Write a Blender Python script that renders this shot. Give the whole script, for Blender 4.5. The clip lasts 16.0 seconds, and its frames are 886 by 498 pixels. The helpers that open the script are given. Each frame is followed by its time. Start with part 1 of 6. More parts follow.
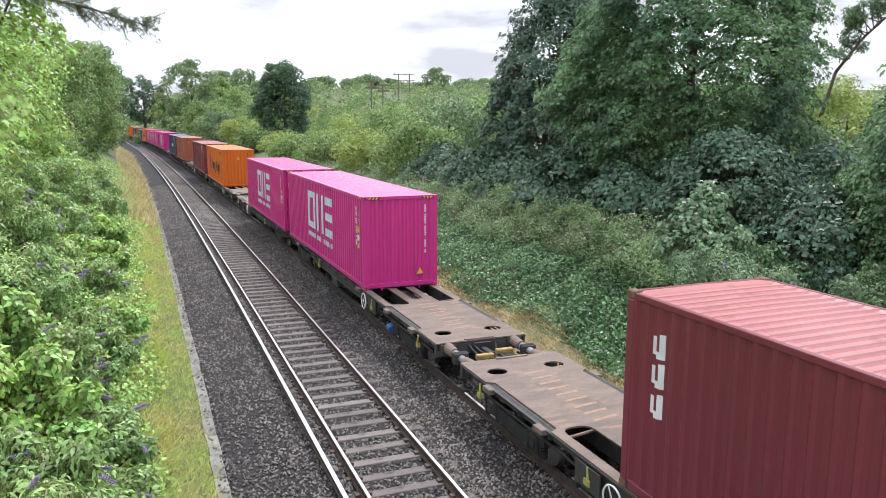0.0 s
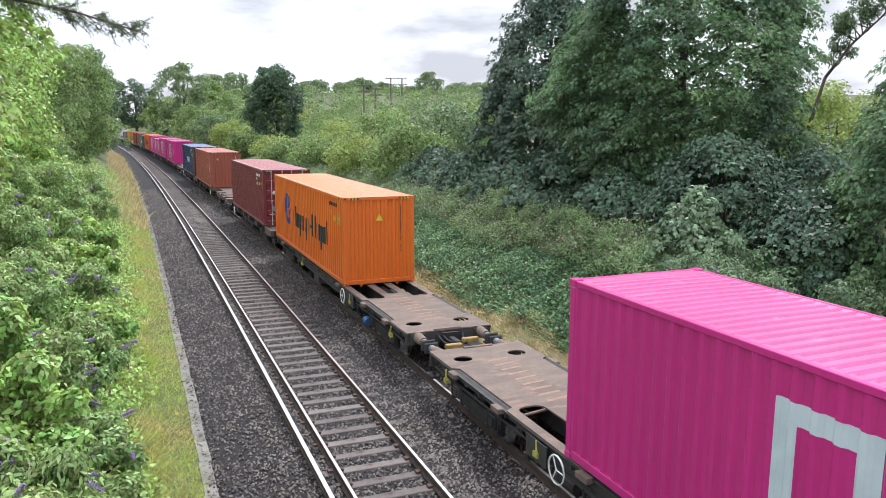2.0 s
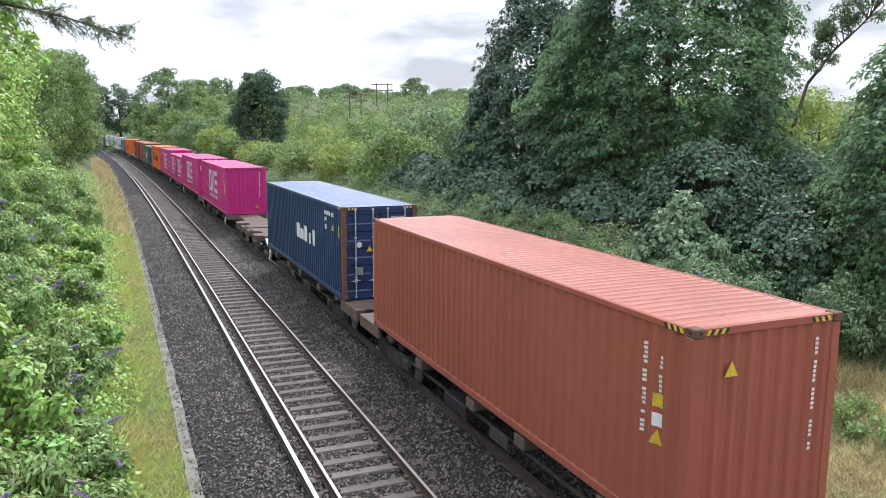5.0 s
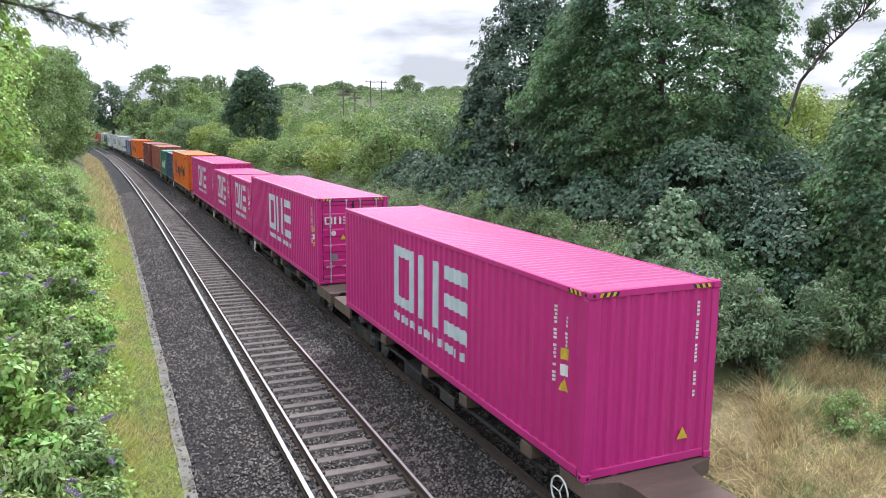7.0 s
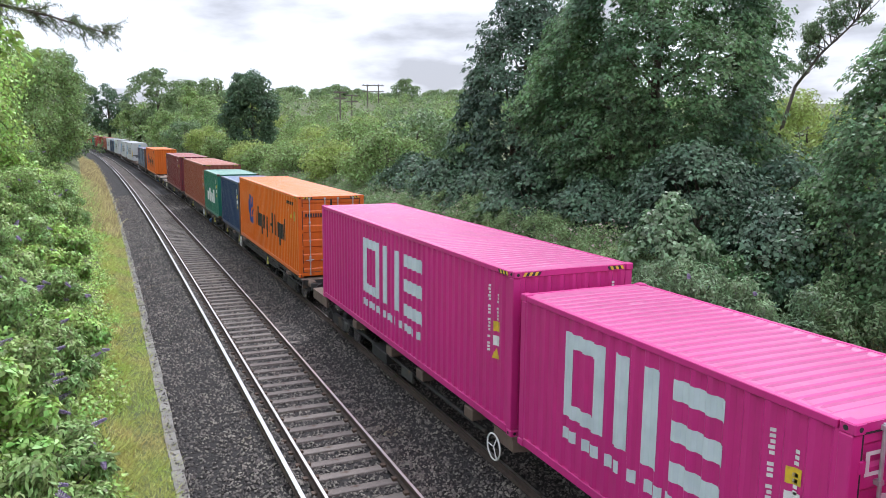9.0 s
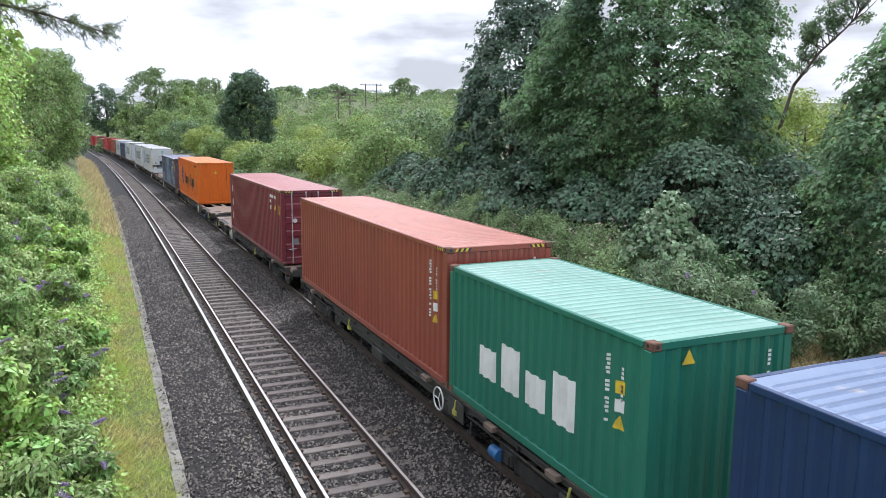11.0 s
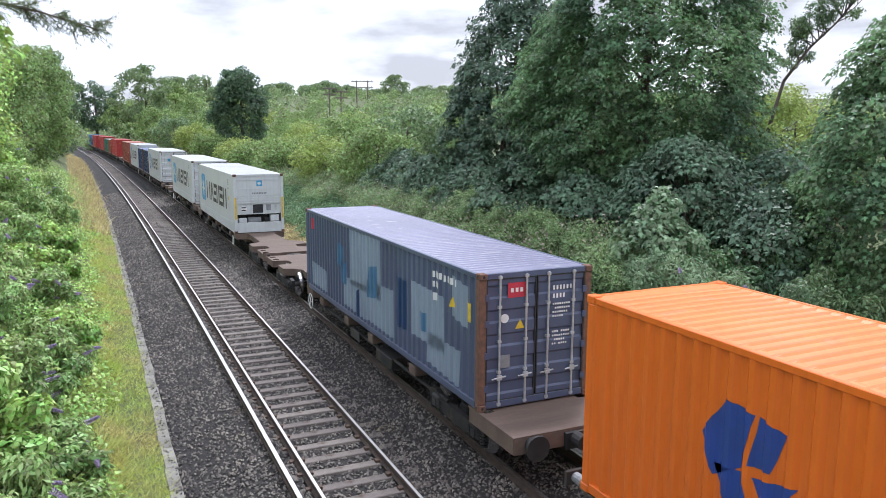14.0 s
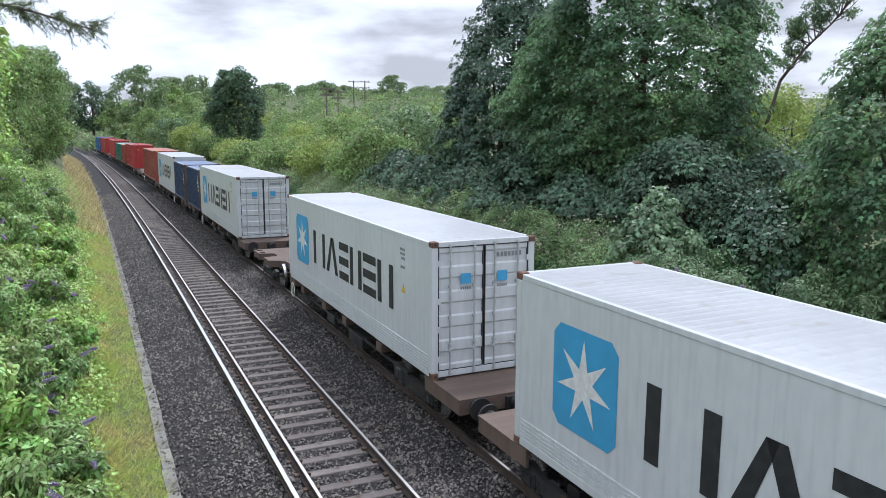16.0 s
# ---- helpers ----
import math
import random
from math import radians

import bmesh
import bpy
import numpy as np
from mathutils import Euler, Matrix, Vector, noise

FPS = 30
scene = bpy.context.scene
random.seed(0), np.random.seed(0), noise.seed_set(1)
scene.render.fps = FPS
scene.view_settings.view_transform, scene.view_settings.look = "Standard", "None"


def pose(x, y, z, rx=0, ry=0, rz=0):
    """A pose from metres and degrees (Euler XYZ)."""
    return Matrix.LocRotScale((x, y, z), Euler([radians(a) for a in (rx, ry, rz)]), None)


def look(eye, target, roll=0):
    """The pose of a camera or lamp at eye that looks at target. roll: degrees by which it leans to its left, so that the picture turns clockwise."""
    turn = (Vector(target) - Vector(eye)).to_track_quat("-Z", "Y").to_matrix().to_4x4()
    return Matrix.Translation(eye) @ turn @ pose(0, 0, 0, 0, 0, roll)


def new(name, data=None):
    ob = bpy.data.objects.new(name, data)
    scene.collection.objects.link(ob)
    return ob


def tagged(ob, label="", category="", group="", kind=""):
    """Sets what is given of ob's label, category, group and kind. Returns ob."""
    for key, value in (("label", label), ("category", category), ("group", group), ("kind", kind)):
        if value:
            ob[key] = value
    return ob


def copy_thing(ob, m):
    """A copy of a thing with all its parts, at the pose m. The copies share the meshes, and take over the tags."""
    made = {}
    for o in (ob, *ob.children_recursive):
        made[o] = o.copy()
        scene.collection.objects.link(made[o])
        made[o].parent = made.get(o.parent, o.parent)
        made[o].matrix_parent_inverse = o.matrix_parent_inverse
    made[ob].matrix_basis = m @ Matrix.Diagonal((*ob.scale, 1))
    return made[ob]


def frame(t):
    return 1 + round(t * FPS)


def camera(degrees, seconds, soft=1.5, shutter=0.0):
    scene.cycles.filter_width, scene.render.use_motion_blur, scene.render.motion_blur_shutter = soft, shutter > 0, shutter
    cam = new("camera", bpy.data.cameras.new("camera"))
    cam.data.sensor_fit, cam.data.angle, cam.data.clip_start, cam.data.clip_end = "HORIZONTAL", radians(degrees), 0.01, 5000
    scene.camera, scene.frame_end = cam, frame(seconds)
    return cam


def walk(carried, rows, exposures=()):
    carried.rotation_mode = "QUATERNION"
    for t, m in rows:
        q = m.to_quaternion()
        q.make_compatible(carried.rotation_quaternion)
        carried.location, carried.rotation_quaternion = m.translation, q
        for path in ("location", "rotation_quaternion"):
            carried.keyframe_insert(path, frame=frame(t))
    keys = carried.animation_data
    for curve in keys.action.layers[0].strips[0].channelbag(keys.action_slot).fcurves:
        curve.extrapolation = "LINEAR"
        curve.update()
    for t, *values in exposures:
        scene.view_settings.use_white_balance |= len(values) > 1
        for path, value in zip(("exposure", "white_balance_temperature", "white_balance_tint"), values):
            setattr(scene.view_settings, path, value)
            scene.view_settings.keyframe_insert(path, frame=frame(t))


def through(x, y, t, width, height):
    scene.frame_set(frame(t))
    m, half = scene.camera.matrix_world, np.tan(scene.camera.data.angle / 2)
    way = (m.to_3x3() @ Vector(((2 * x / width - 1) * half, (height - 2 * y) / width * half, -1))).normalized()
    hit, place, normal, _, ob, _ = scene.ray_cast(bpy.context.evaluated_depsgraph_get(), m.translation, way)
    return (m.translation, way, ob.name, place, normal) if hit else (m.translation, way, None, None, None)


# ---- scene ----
# ---------- camera and its walk ----------
cam = camera(60.855, 16.0, soft=0.85)


def aim(x, z, yaw, pitch, roll):
    a, b = radians(yaw), radians(pitch)
    way = Vector((math.sin(a) * math.cos(b), math.cos(a) * math.cos(b), math.sin(b)))
    eye = Vector((x, 0.0, z))
    return look(eye, eye + way * 50, roll)


walk(cam, [
    (0.0, aim(-3.941, 6.192, 21.652, -9.672, 0.169)),
    (0.5, aim(-3.944, 6.195, 21.751, -9.711, 0.177)),
    (1.0, aim(-3.933, 6.199, 21.886, -9.707, 0.203)),
    (1.5, aim(-3.923, 6.203, 21.992, -9.633, 0.227)),
    (2.0, aim(-3.895, 6.212, 22.217, -9.375, 0.268)),
    (2.5, aim(-3.915, 6.208, 22.396, -9.229, 0.261)),
    (3.0, aim(-3.922, 6.204, 22.569, -9.040, 0.265)),
    (3.5, aim(-3.928, 6.201, 22.709, -8.936, 0.271)),
    (4.0, aim(-3.928, 6.200, 22.873, -8.903, 0.283)),
    (6.5, aim(-3.925, 6.193, 23.729, -9.074, 0.351)),
    (7.0, aim(-3.924, 6.192, 23.753, -9.113, 0.370)),
    (7.5, aim(-3.914, 6.192, 23.851, -9.092, 0.401)),
    (8.0, aim(-3.903, 6.192, 23.897, -9.057, 0.431)),
    (8.5, aim(-3.892, 6.193, 23.955, -8.977, 0.455)),
    (9.0, aim(-3.881, 6.193, 23.998, -8.849, 0.468)),
    (11.5, aim(-3.917, 6.188, 24.188, -8.930, 0.390)),
    (12.0, aim(-3.924, 6.187, 24.275, -9.089, 0.368)),
    (12.5, aim(-3.931, 6.186, 24.383, -9.155, 0.344)),
    (13.0, aim(-3.934, 6.185, 24.482, -9.168, 0.322)),
    (13.5, aim(-3.934, 6.184, 24.607, -9.154, 0.294)),
    (14.0, aim(-3.933, 6.182, 24.752, -9.139, 0.262)),
    (14.5, aim(-3.932, 6.180, 24.824, -9.141, 0.233)),
    (15.0, aim(-3.937, 6.181, 24.897, -9.153, 0.206)),
    (15.5, aim(-3.942, 6.181, 24.914, -9.115, 0.183)),
    (16.0, aim(-3.926, 6.181, 24.951, -9.125, 0.192)),
], exposures=[(0.0, 0.24, 6000, 14), (3.5, 0.10, 5950, 14), (6.5, 0.14, 5900, 14), (9.0, 0.03, 5900, 14), (13.0, 0.15, 5850, 14), (15.0, 0.10, 5800, 14), (16.0, -0.12, 5700, 13)])

# ---------- world and sun: bright broken overcast ----------
SUN = Vector((0.36, 0.42, 0.83)).normalized()
world = bpy.data.worlds.new("overcast_sky")
scene.world = world
world.use_nodes = True
wn, wl = world.node_tree.nodes, world.node_tree.links
wn.clear()


def wnode(kind, **kw):
    n = wn.new(kind)
    for k, v in kw.items():
        n.inputs[k].default_value = v
    return n


sky = wn.new("ShaderNodeTexSky")
sky.sky_type, sky.sun_disc = "NISHITA", False
sky.sun_elevation = math.asin(SUN.z)
sky.sun_rotation = math.atan2(SUN.x, SUN.y)
sky.dust_density = 3.0
sky_bg = wnode("ShaderNodeBackground", Strength=0.10)
wl.new(sky.outputs[0], sky_bg.inputs[0])
co = wn.new("ShaderNodeTexCoord")
mp = wn.new("ShaderNodeMapping")
mp.inputs["Scale"].default_value = (1.0, 1.0, 3.4)
mp.inputs["Location"].default_value = (0.30, 0.0, 0.35)
wl.new(co.outputs["Generated"], mp.inputs[0])
nz = wnode("ShaderNodeTexNoise", Scale=4.2, Detail=8.0, Roughness=0.5)
wl.new(mp.outputs[0], nz.inputs["Vector"])
ramp = wn.new("ShaderNodeValToRGB")
e = ramp.color_ramp.elements
e[0].position, e[0].color = 0.40, (0.50, 0.505, 0.515, 1)
e[1].position, e[1].color = 0.57, (0.965, 0.99, 1.03, 1)
e.new(0.475).color = (0.72, 0.725, 0.735, 1)
wl.new(nz.outputs[0], ramp.inputs[0])
cloud_bg = wnode("ShaderNodeBackground", Strength=1.2)
sep = wn.new("ShaderNodeSeparateXYZ")
wl.new(co.outputs["Generated"], sep.inputs[0])
rise = wn.new("ShaderNodeMapRange")        # an overcast sky is brighter overhead than at the horizon
for i, v in ((1, 0.15), (2, 0.85), (3, 1.34), (4, 2.35)):
    rise.inputs[i].default_value = v
wl.new(sep.outputs[2], rise.inputs[0])
wl.new(rise.outputs[0], cloud_bg.inputs[1])
wl.new(ramp.outputs[0], cloud_bg.inputs[0])
mixw = wnode("ShaderNodeMixShader", Fac=0.92)
wl.new(sky_bg.outputs[0], mixw.inputs[1])
wl.new(cloud_bg.outputs[0], mixw.inputs[2])
wo = wn.new("ShaderNodeOutputWorld")
wl.new(mixw.outputs[0], wo.inputs[0])

sun = new("sun", bpy.data.lights.new("sun", "SUN"))
sun.data.energy, sun.data.angle, sun.data.color = 2.8, radians(12), (1.0, 0.97, 0.92)
sun.matrix_world = look(SUN * 200, (0, 0, 0))

# ---------- materials ----------


def material(name, base, alt=None, rough=0.6, metal=0.0, scale=8.0, fine=0.0, bump=0.0, bump_scale=40.0,
             island=0.0, obj_random=0.0, spots=None, spot_at=0.6, spot_scale=3.0, through_light=0.0, stretch=(1, 1, 1), spec=None, streak=0.0):
    """Two-scale noise between base and alt, optional spots (dirt, rust), island or object variation, bump."""
    m = bpy.data.materials.new(name)
    m.use_nodes = True
    nt = m.node_tree
    N, L = nt.nodes, nt.links
    p = N["Principled BSDF"]
    p.inputs["Roughness"].default_value, p.inputs["Metallic"].default_value = rough, metal
    if spec is not None:
        p.inputs["Specular IOR Level"].default_value = spec
    tc = N.new("ShaderNodeTexCoord")
    mpn = N.new("ShaderNodeMapping")
    mpn.inputs["Scale"].default_value = stretch
    L.new(tc.outputs["Object"], mpn.inputs[0])
    alt = alt or tuple(c * 0.8 for c in base)

    def rgb(c):
        return (*c, 1)

    def mix(fac, a, b):
        x = N.new("ShaderNodeMix")
        x.data_type = "RGBA"
        for sock, v in ((x.inputs[0], fac), (x.inputs[6], a), (x.inputs[7], b)):
            if hasattr(v, "is_output"):
                L.new(v, sock)
            else:
                sock.default_value = v
        return x.outputs[2]

    def noise_at(s, detail=4.0, lo=0.35, hi=0.65):
        t = N.new("ShaderNodeTexNoise")
        t.inputs["Scale"].default_value, t.inputs["Detail"].default_value = s, detail
        L.new(mpn.outputs[0], t.inputs["Vector"])
        r = N.new("ShaderNodeMapRange")
        r.inputs[1].default_value, r.inputs[2].default_value = lo, hi
        L.new(t.outputs[0], r.inputs[0])
        return r.outputs[0]

    col = mix(noise_at(scale), rgb(base), rgb(alt))
    if fine:
        col = mix(noise_at(scale * 12, 2.0), col, mix(fine, col, rgb(tuple(c * 0.5 for c in base))))
    if spots:
        col = mix(noise_at(spot_scale, 6.0, spot_at, spot_at + 0.12), col, rgb(spots))
    if streak:          # rain-washed grime, drawn out downwards
        fine_map = N.new("ShaderNodeMapping")
        fine_map.inputs["Scale"].default_value = (9, 9, 0.45)
        L.new(tc.outputs["Object"], fine_map.inputs[0])
        t = N.new("ShaderNodeTexNoise")
        t.inputs["Scale"].default_value, t.inputs["Detail"].default_value = 1.0, 5.0
        L.new(fine_map.outputs[0], t.inputs["Vector"])
        r = N.new("ShaderNodeMapRange")
        r.inputs[1].default_value, r.inputs[2].default_value, r.inputs[4].default_value = 0.50, 0.75, streak
        L.new(t.outputs[0], r.inputs[0])
        col = mix(r.outputs[0], col, rgb(tuple(c * 0.55 + 0.02 for c in base)))
    if island or obj_random:
        if island:
            src = N.new("ShaderNodeNewGeometry").outputs["Random Per Island"]
        else:
            src = N.new("ShaderNodeObjectInfo").outputs["Random"]
        k = island or obj_random
        hsv = N.new("ShaderNodeHueSaturation")
        r = N.new("ShaderNodeMapRange")
        r.inputs[3].default_value, r.inputs[4].default_value = 1 - k, 1 + k
        L.new(src, r.inputs[0])
        L.new(r.outputs[0], hsv.inputs["Value"])
        r2 = N.new("ShaderNodeMapRange")
        r2.inputs[3].default_value, r2.inputs[4].default_value = 0.5 - 0.05 * k, 0.5 + 0.05 * k
        L.new(src, r2.inputs[0])
        L.new(r2.outputs[0], hsv.inputs["Hue"])
        L.new(col, hsv.inputs["Color"])
        col = hsv.outputs[0]
    L.new(col, p.inputs["Base Color"])
    if bump:
        t = N.new("ShaderNodeTexNoise")
        t.inputs["Scale"].default_value, t.inputs["Detail"].default_value = bump_scale, 3.0
        L.new(mpn.outputs[0], t.inputs["Vector"])
        b = N.new("ShaderNodeBump")
        b.inputs["Strength"].default_value, b.inputs["Distance"].default_value = bump, 0.02
        L.new(t.outputs[0], b.inputs["Height"])
        L.new(b.outputs[0], p.inputs["Normal"])
    if through_light:
        tr = N.new("ShaderNodeBsdfTranslucent")
        L.new(col, tr.inputs[0])
        ms = N.new("ShaderNodeMixShader")
        ms.inputs[0].default_value = through_light
        L.new(p.outputs[0], ms.inputs[1])
        L.new(tr.outputs[0], ms.inputs[2])
        L.new(ms.outputs[0], N["Material Output"].inputs[0])
    return m


def leaf_mat(name, base, alt, k=0.35, rough=0.45, scale=0.35, through=0.38, spec=0.45):
    return material(name, base, alt, rough=rough, scale=scale, island=k, through_light=through, spec=spec)


M_earth = material("bank_earth", (0.13, 0.15, 0.06), (0.075, 0.095, 0.035), 0.95, scale=0.5, fine=0.5, bump=0.6, bump_scale=9)
# bed far darker than its stones: shade in the gaps put into the colour
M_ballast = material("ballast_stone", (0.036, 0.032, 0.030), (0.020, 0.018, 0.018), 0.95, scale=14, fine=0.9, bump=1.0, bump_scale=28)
M_stone = material("ballast_pebble", (0.124, 0.105, 0.093), (0.066, 0.057, 0.052), 0.8, scale=1.2, island=0.95, spots=(0.10, 0.07, 0.045), spot_at=0.62, spot_scale=0.8)
M_concrete = material("kerb_concrete", (0.275, 0.262, 0.235), (0.18, 0.172, 0.150), 0.92, scale=1.4, fine=0.4, bump=0.5, obj_random=0.12, spots=(0.16, 0.16, 0.10), spot_scale=3)
M_sleeper = material("sleeper_concrete", (0.215, 0.185, 0.165), (0.145, 0.126, 0.114), 0.92, scale=3.0, fine=0.5, bump=0.4, obj_random=0.18, spots=(0.09, 0.06, 0.045), spot_scale=5)
M_railside = material("rail_rust", (0.078, 0.053, 0.040), (0.05, 0.036, 0.029), 0.85, scale=6, fine=0.4, bump=0.3)
M_railtop = material("rail_polished_steel", (0.72, 0.70, 0.68), (0.60, 0.57, 0.55), 0.38, 1.0, scale=3, stretch=(8, 0.6, 1))
M_conductor = material("conductor_rail_steel", (0.74, 0.74, 0.76), (0.64, 0.63, 0.65), 0.36, 0.85, scale=3, stretch=(8, 0.5, 1))
M_clip = material("clip_iron", (0.10, 0.06, 0.04), (0.06, 0.04, 0.03), 0.8, scale=20)
M_bark = material("bark", (0.13, 0.105, 0.08), (0.07, 0.058, 0.045), 0.95, scale=3, fine=0.5, bump=0.8, bump_scale=12, stretch=(1, 1, 0.25))
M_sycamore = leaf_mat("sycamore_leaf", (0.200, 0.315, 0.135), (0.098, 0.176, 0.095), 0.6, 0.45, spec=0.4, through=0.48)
# darker leaf for rear trees and regrowth; the regrowth's shade is in the colour
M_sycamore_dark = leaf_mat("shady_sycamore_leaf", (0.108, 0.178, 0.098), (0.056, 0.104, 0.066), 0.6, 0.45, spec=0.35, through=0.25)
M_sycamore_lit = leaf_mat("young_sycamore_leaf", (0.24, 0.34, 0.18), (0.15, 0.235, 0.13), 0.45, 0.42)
M_maple = leaf_mat("maple_leaf", (0.205, 0.290, 0.125), (0.120, 0.190, 0.092), 0.5, 0.45, through=0.30)
M_bank_leaf = leaf_mat("bramble_leaf", (0.480, 0.610, 0.165), (0.270, 0.430, 0.120), 0.65, 0.45, 0.8, through=0.30)
M_buddleia = leaf_mat("buddleia_leaf", (0.42, 0.53, 0.19), (0.235, 0.355, 0.125), 0.6, 0.45, 0.8, through=0.30)
M_buddleia_grey = leaf_mat("grey_buddleia_leaf", (0.27, 0.36, 0.195), (0.130, 0.205, 0.105), 0.55, 0.55, 0.8)
M_ivy = leaf_mat("ivy_leaf", (0.215, 0.345, 0.155), (0.122, 0.220, 0.106), 0.65, 0.4, 0.9)
M_herb = leaf_mat("tall_herb_leaf", (0.300, 0.405, 0.180), (0.185, 0.270, 0.120), 0.55, 0.6, 0.9)
M_hedge = leaf_mat("hedge_leaf", (0.285, 0.375, 0.125), (0.160, 0.250, 0.090), 0.55, 0.55, 0.12)
M_yellow_hedge = leaf_mat("pale_shrub_leaf", (0.37, 0.44, 0.125), (0.25, 0.335, 0.095), 0.4, 0.6, 0.15)
M_dark_tree = leaf_mat("dark_tree_leaf", (0.130, 0.205, 0.100), (0.076, 0.135, 0.075), 0.45, 0.5, 0.4)
M_far = leaf_mat("far_wood_leaf", (0.235, 0.310, 0.135), (0.150, 0.225, 0.105), 0.45, 0.7, 0.03)
M_larch = leaf_mat("larch_needle", (0.17, 0.21, 0.09), (0.10, 0.135, 0.06), 0.4, 0.6, 2.0)
M_grass = leaf_mat("verge_grass_blade", (0.45, 0.57, 0.12), (0.60, 0.52, 0.20), 0.45, 0.6, 0.7)
M_thatch = material("dry_grass_thatch", (0.36, 0.29, 0.15), (0.19, 0.155, 0.075), 0.95, scale=2.2, fine=0.7, bump=1.0, bump_scale=35, spots=(0.13, 0.15, 0.05), spot_at=0.58, spot_scale=1.1)
M_dry = leaf_mat("dry_grass_blade", (0.66, 0.55, 0.31), (0.44, 0.35, 0.18), 0.6, 0.7, 0.9)
M_purple = material("buddleia_flower", (0.42, 0.33, 0.52), (0.30, 0.24, 0.37), 0.8, scale=20, island=0.4, through_light=0.2)
M_pinkbloom = material("willowherb_seedhead", (0.42, 0.32, 0.30), (0.34, 0.26, 0.22), 0.9, scale=5, island=0.4)
M_pole = material("weathered_pole_wood", (0.20, 0.17, 0.14), (0.13, 0.11, 0.09), 0.9, scale=2, fine=0.4)

M_black = material("black_underframe", (0.014, 0.014, 0.016), (0.032, 0.029, 0.027), 0.75, scale=4, fine=0.4, spots=(0.07, 0.05, 0.035), spot_at=0.58, spot_scale=2)
M_frame_green = material("grimy_grey_green_steel", (0.060, 0.060, 0.056), (0.035, 0.033, 0.031), 0.7, scale=3, fine=0.4, spots=(0.10, 0.065, 0.04), spot_at=0.6)
M_deck1 = material("rusty_grey_deck", (0.205, 0.152, 0.118), (0.135, 0.102, 0.082), 0.8, scale=1.3, fine=0.4, bump=0.2, spots=(0.225, 0.150, 0.112), spot_at=0.56, spot_scale=2.2, stretch=(0.8, 1.8, 1))
M_deck2 = material("brown_painted_deck", (0.152, 0.106, 0.082), (0.108, 0.076, 0.060), 0.8, scale=1.0, fine=0.3, bump=0.15, spots=(0.17, 0.12, 0.10), spot_at=0.64, spot_scale=1.8, stretch=(0.5, 3, 1))
M_scuff = material("bright_rust_scuff", (0.34, 0.205, 0.132), (0.235, 0.155, 0.11), 0.8, scale=6, fine=0.3)
M_wheel = material("wheel_steel", (0.11, 0.10, 0.095), (0.06, 0.052, 0.048), 0.6, 0.6, scale=6)
M_tread = material("polished_wheel_tread", (0.72, 0.72, 0.73), (0.6, 0.6, 0.6), 0.25, 1.0, scale=4)
M_whitepaint = material("white_paint", (0.74, 0.74, 0.72), (0.6, 0.6, 0.58), 0.5, scale=9)
M_yellow = material("yellow_paint", (0.72, 0.50, 0.03), (0.5, 0.36, 0.04), 0.55, scale=9)
M_dull_yellow = material("worn_yellow_paint", (0.36, 0.235, 0.055), (0.24, 0.15, 0.05), 0.65, scale=9)
M_lime = material("yellow_green_paint", (0.46, 0.44, 0.10), (0.32, 0.30, 0.07), 0.55, scale=9)
M_blackpaint = material("black_paint", (0.015, 0.016, 0.02), (0.03, 0.03, 0.034), 0.5, scale=6)
M_blue_tank = material("blue_reservoir_paint", (0.03, 0.13, 0.32), (0.025, 0.09, 0.22), 0.5, scale=6)
M_lockbar = material("galvanised_bar", (0.55, 0.56, 0.57), (0.42, 0.43, 0.44), 0.45, 0.5, scale=10)
M_seal = material("rubber_seal", (0.02, 0.02, 0.022), (0.035, 0.035, 0.035), 0.8, scale=10)


def paint(name, base, k=0.82, dirt=(0.10, 0.06, 0.045), at=0.70, rough=0.36):
    return material(name, base, tuple(c * k for c in base), rough, scale=0.7, fine=0.12, streak=0.3, spots=dirt, spot_at=at, spot_scale=2.4, stretch=(1, 1, 0.35), bump=0.05)


M_magenta = paint("magenta_container_paint", (0.57, 0.027, 0.225), 0.88, (0.42, 0.03, 0.16), 0.66)
M_orange = paint("orange_container_paint", (0.72, 0.150, 0.012), 0.88, (0.50, 0.11, 0.02), 0.68)
M_maroon = paint("maroon_container_paint", (0.195, 0.034, 0.048), 0.82, (0.12, 0.04, 0.035))
M_red_brown = paint("red_brown_container_paint", (0.30, 0.075, 0.05), 0.85, (0.17, 0.06, 0.04))
M_salmon = paint("faded_red_brown_container_paint", (0.36, 0.10, 0.065), 0.88, (0.22, 0.08, 0.05))
M_navy = paint("navy_container_paint", (0.014, 0.042, 0.125), 0.8, (0.05, 0.055, 0.07))
M_green = paint("green_container_paint", (0.022, 0.17, 0.115), 0.85, (0.05, 0.09, 0.06))
M_greyblue = paint("faded_grey_blue_container_paint", (0.085, 0.105, 0.175), 0.8, (0.15, 0.11, 0.09), 0.72)
M_patch_pale = paint("pale_blue_patch_paint", (0.235, 0.290, 0.365), 0.85)
M_patch_blue = paint("bright_blue_patch_paint", (0.06, 0.15, 0.27), 0.85)
M_rust_edge = material("rusty_corner_steel", (0.19, 0.095, 0.06), (0.11, 0.06, 0.042), 0.85, scale=9, fine=0.4)
# roofs paler than their sides: dust, and skylight mixed into the colour
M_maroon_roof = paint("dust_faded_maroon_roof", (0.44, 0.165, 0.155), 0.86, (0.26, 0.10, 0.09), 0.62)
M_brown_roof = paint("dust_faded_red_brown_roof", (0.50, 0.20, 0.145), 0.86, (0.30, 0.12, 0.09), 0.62)
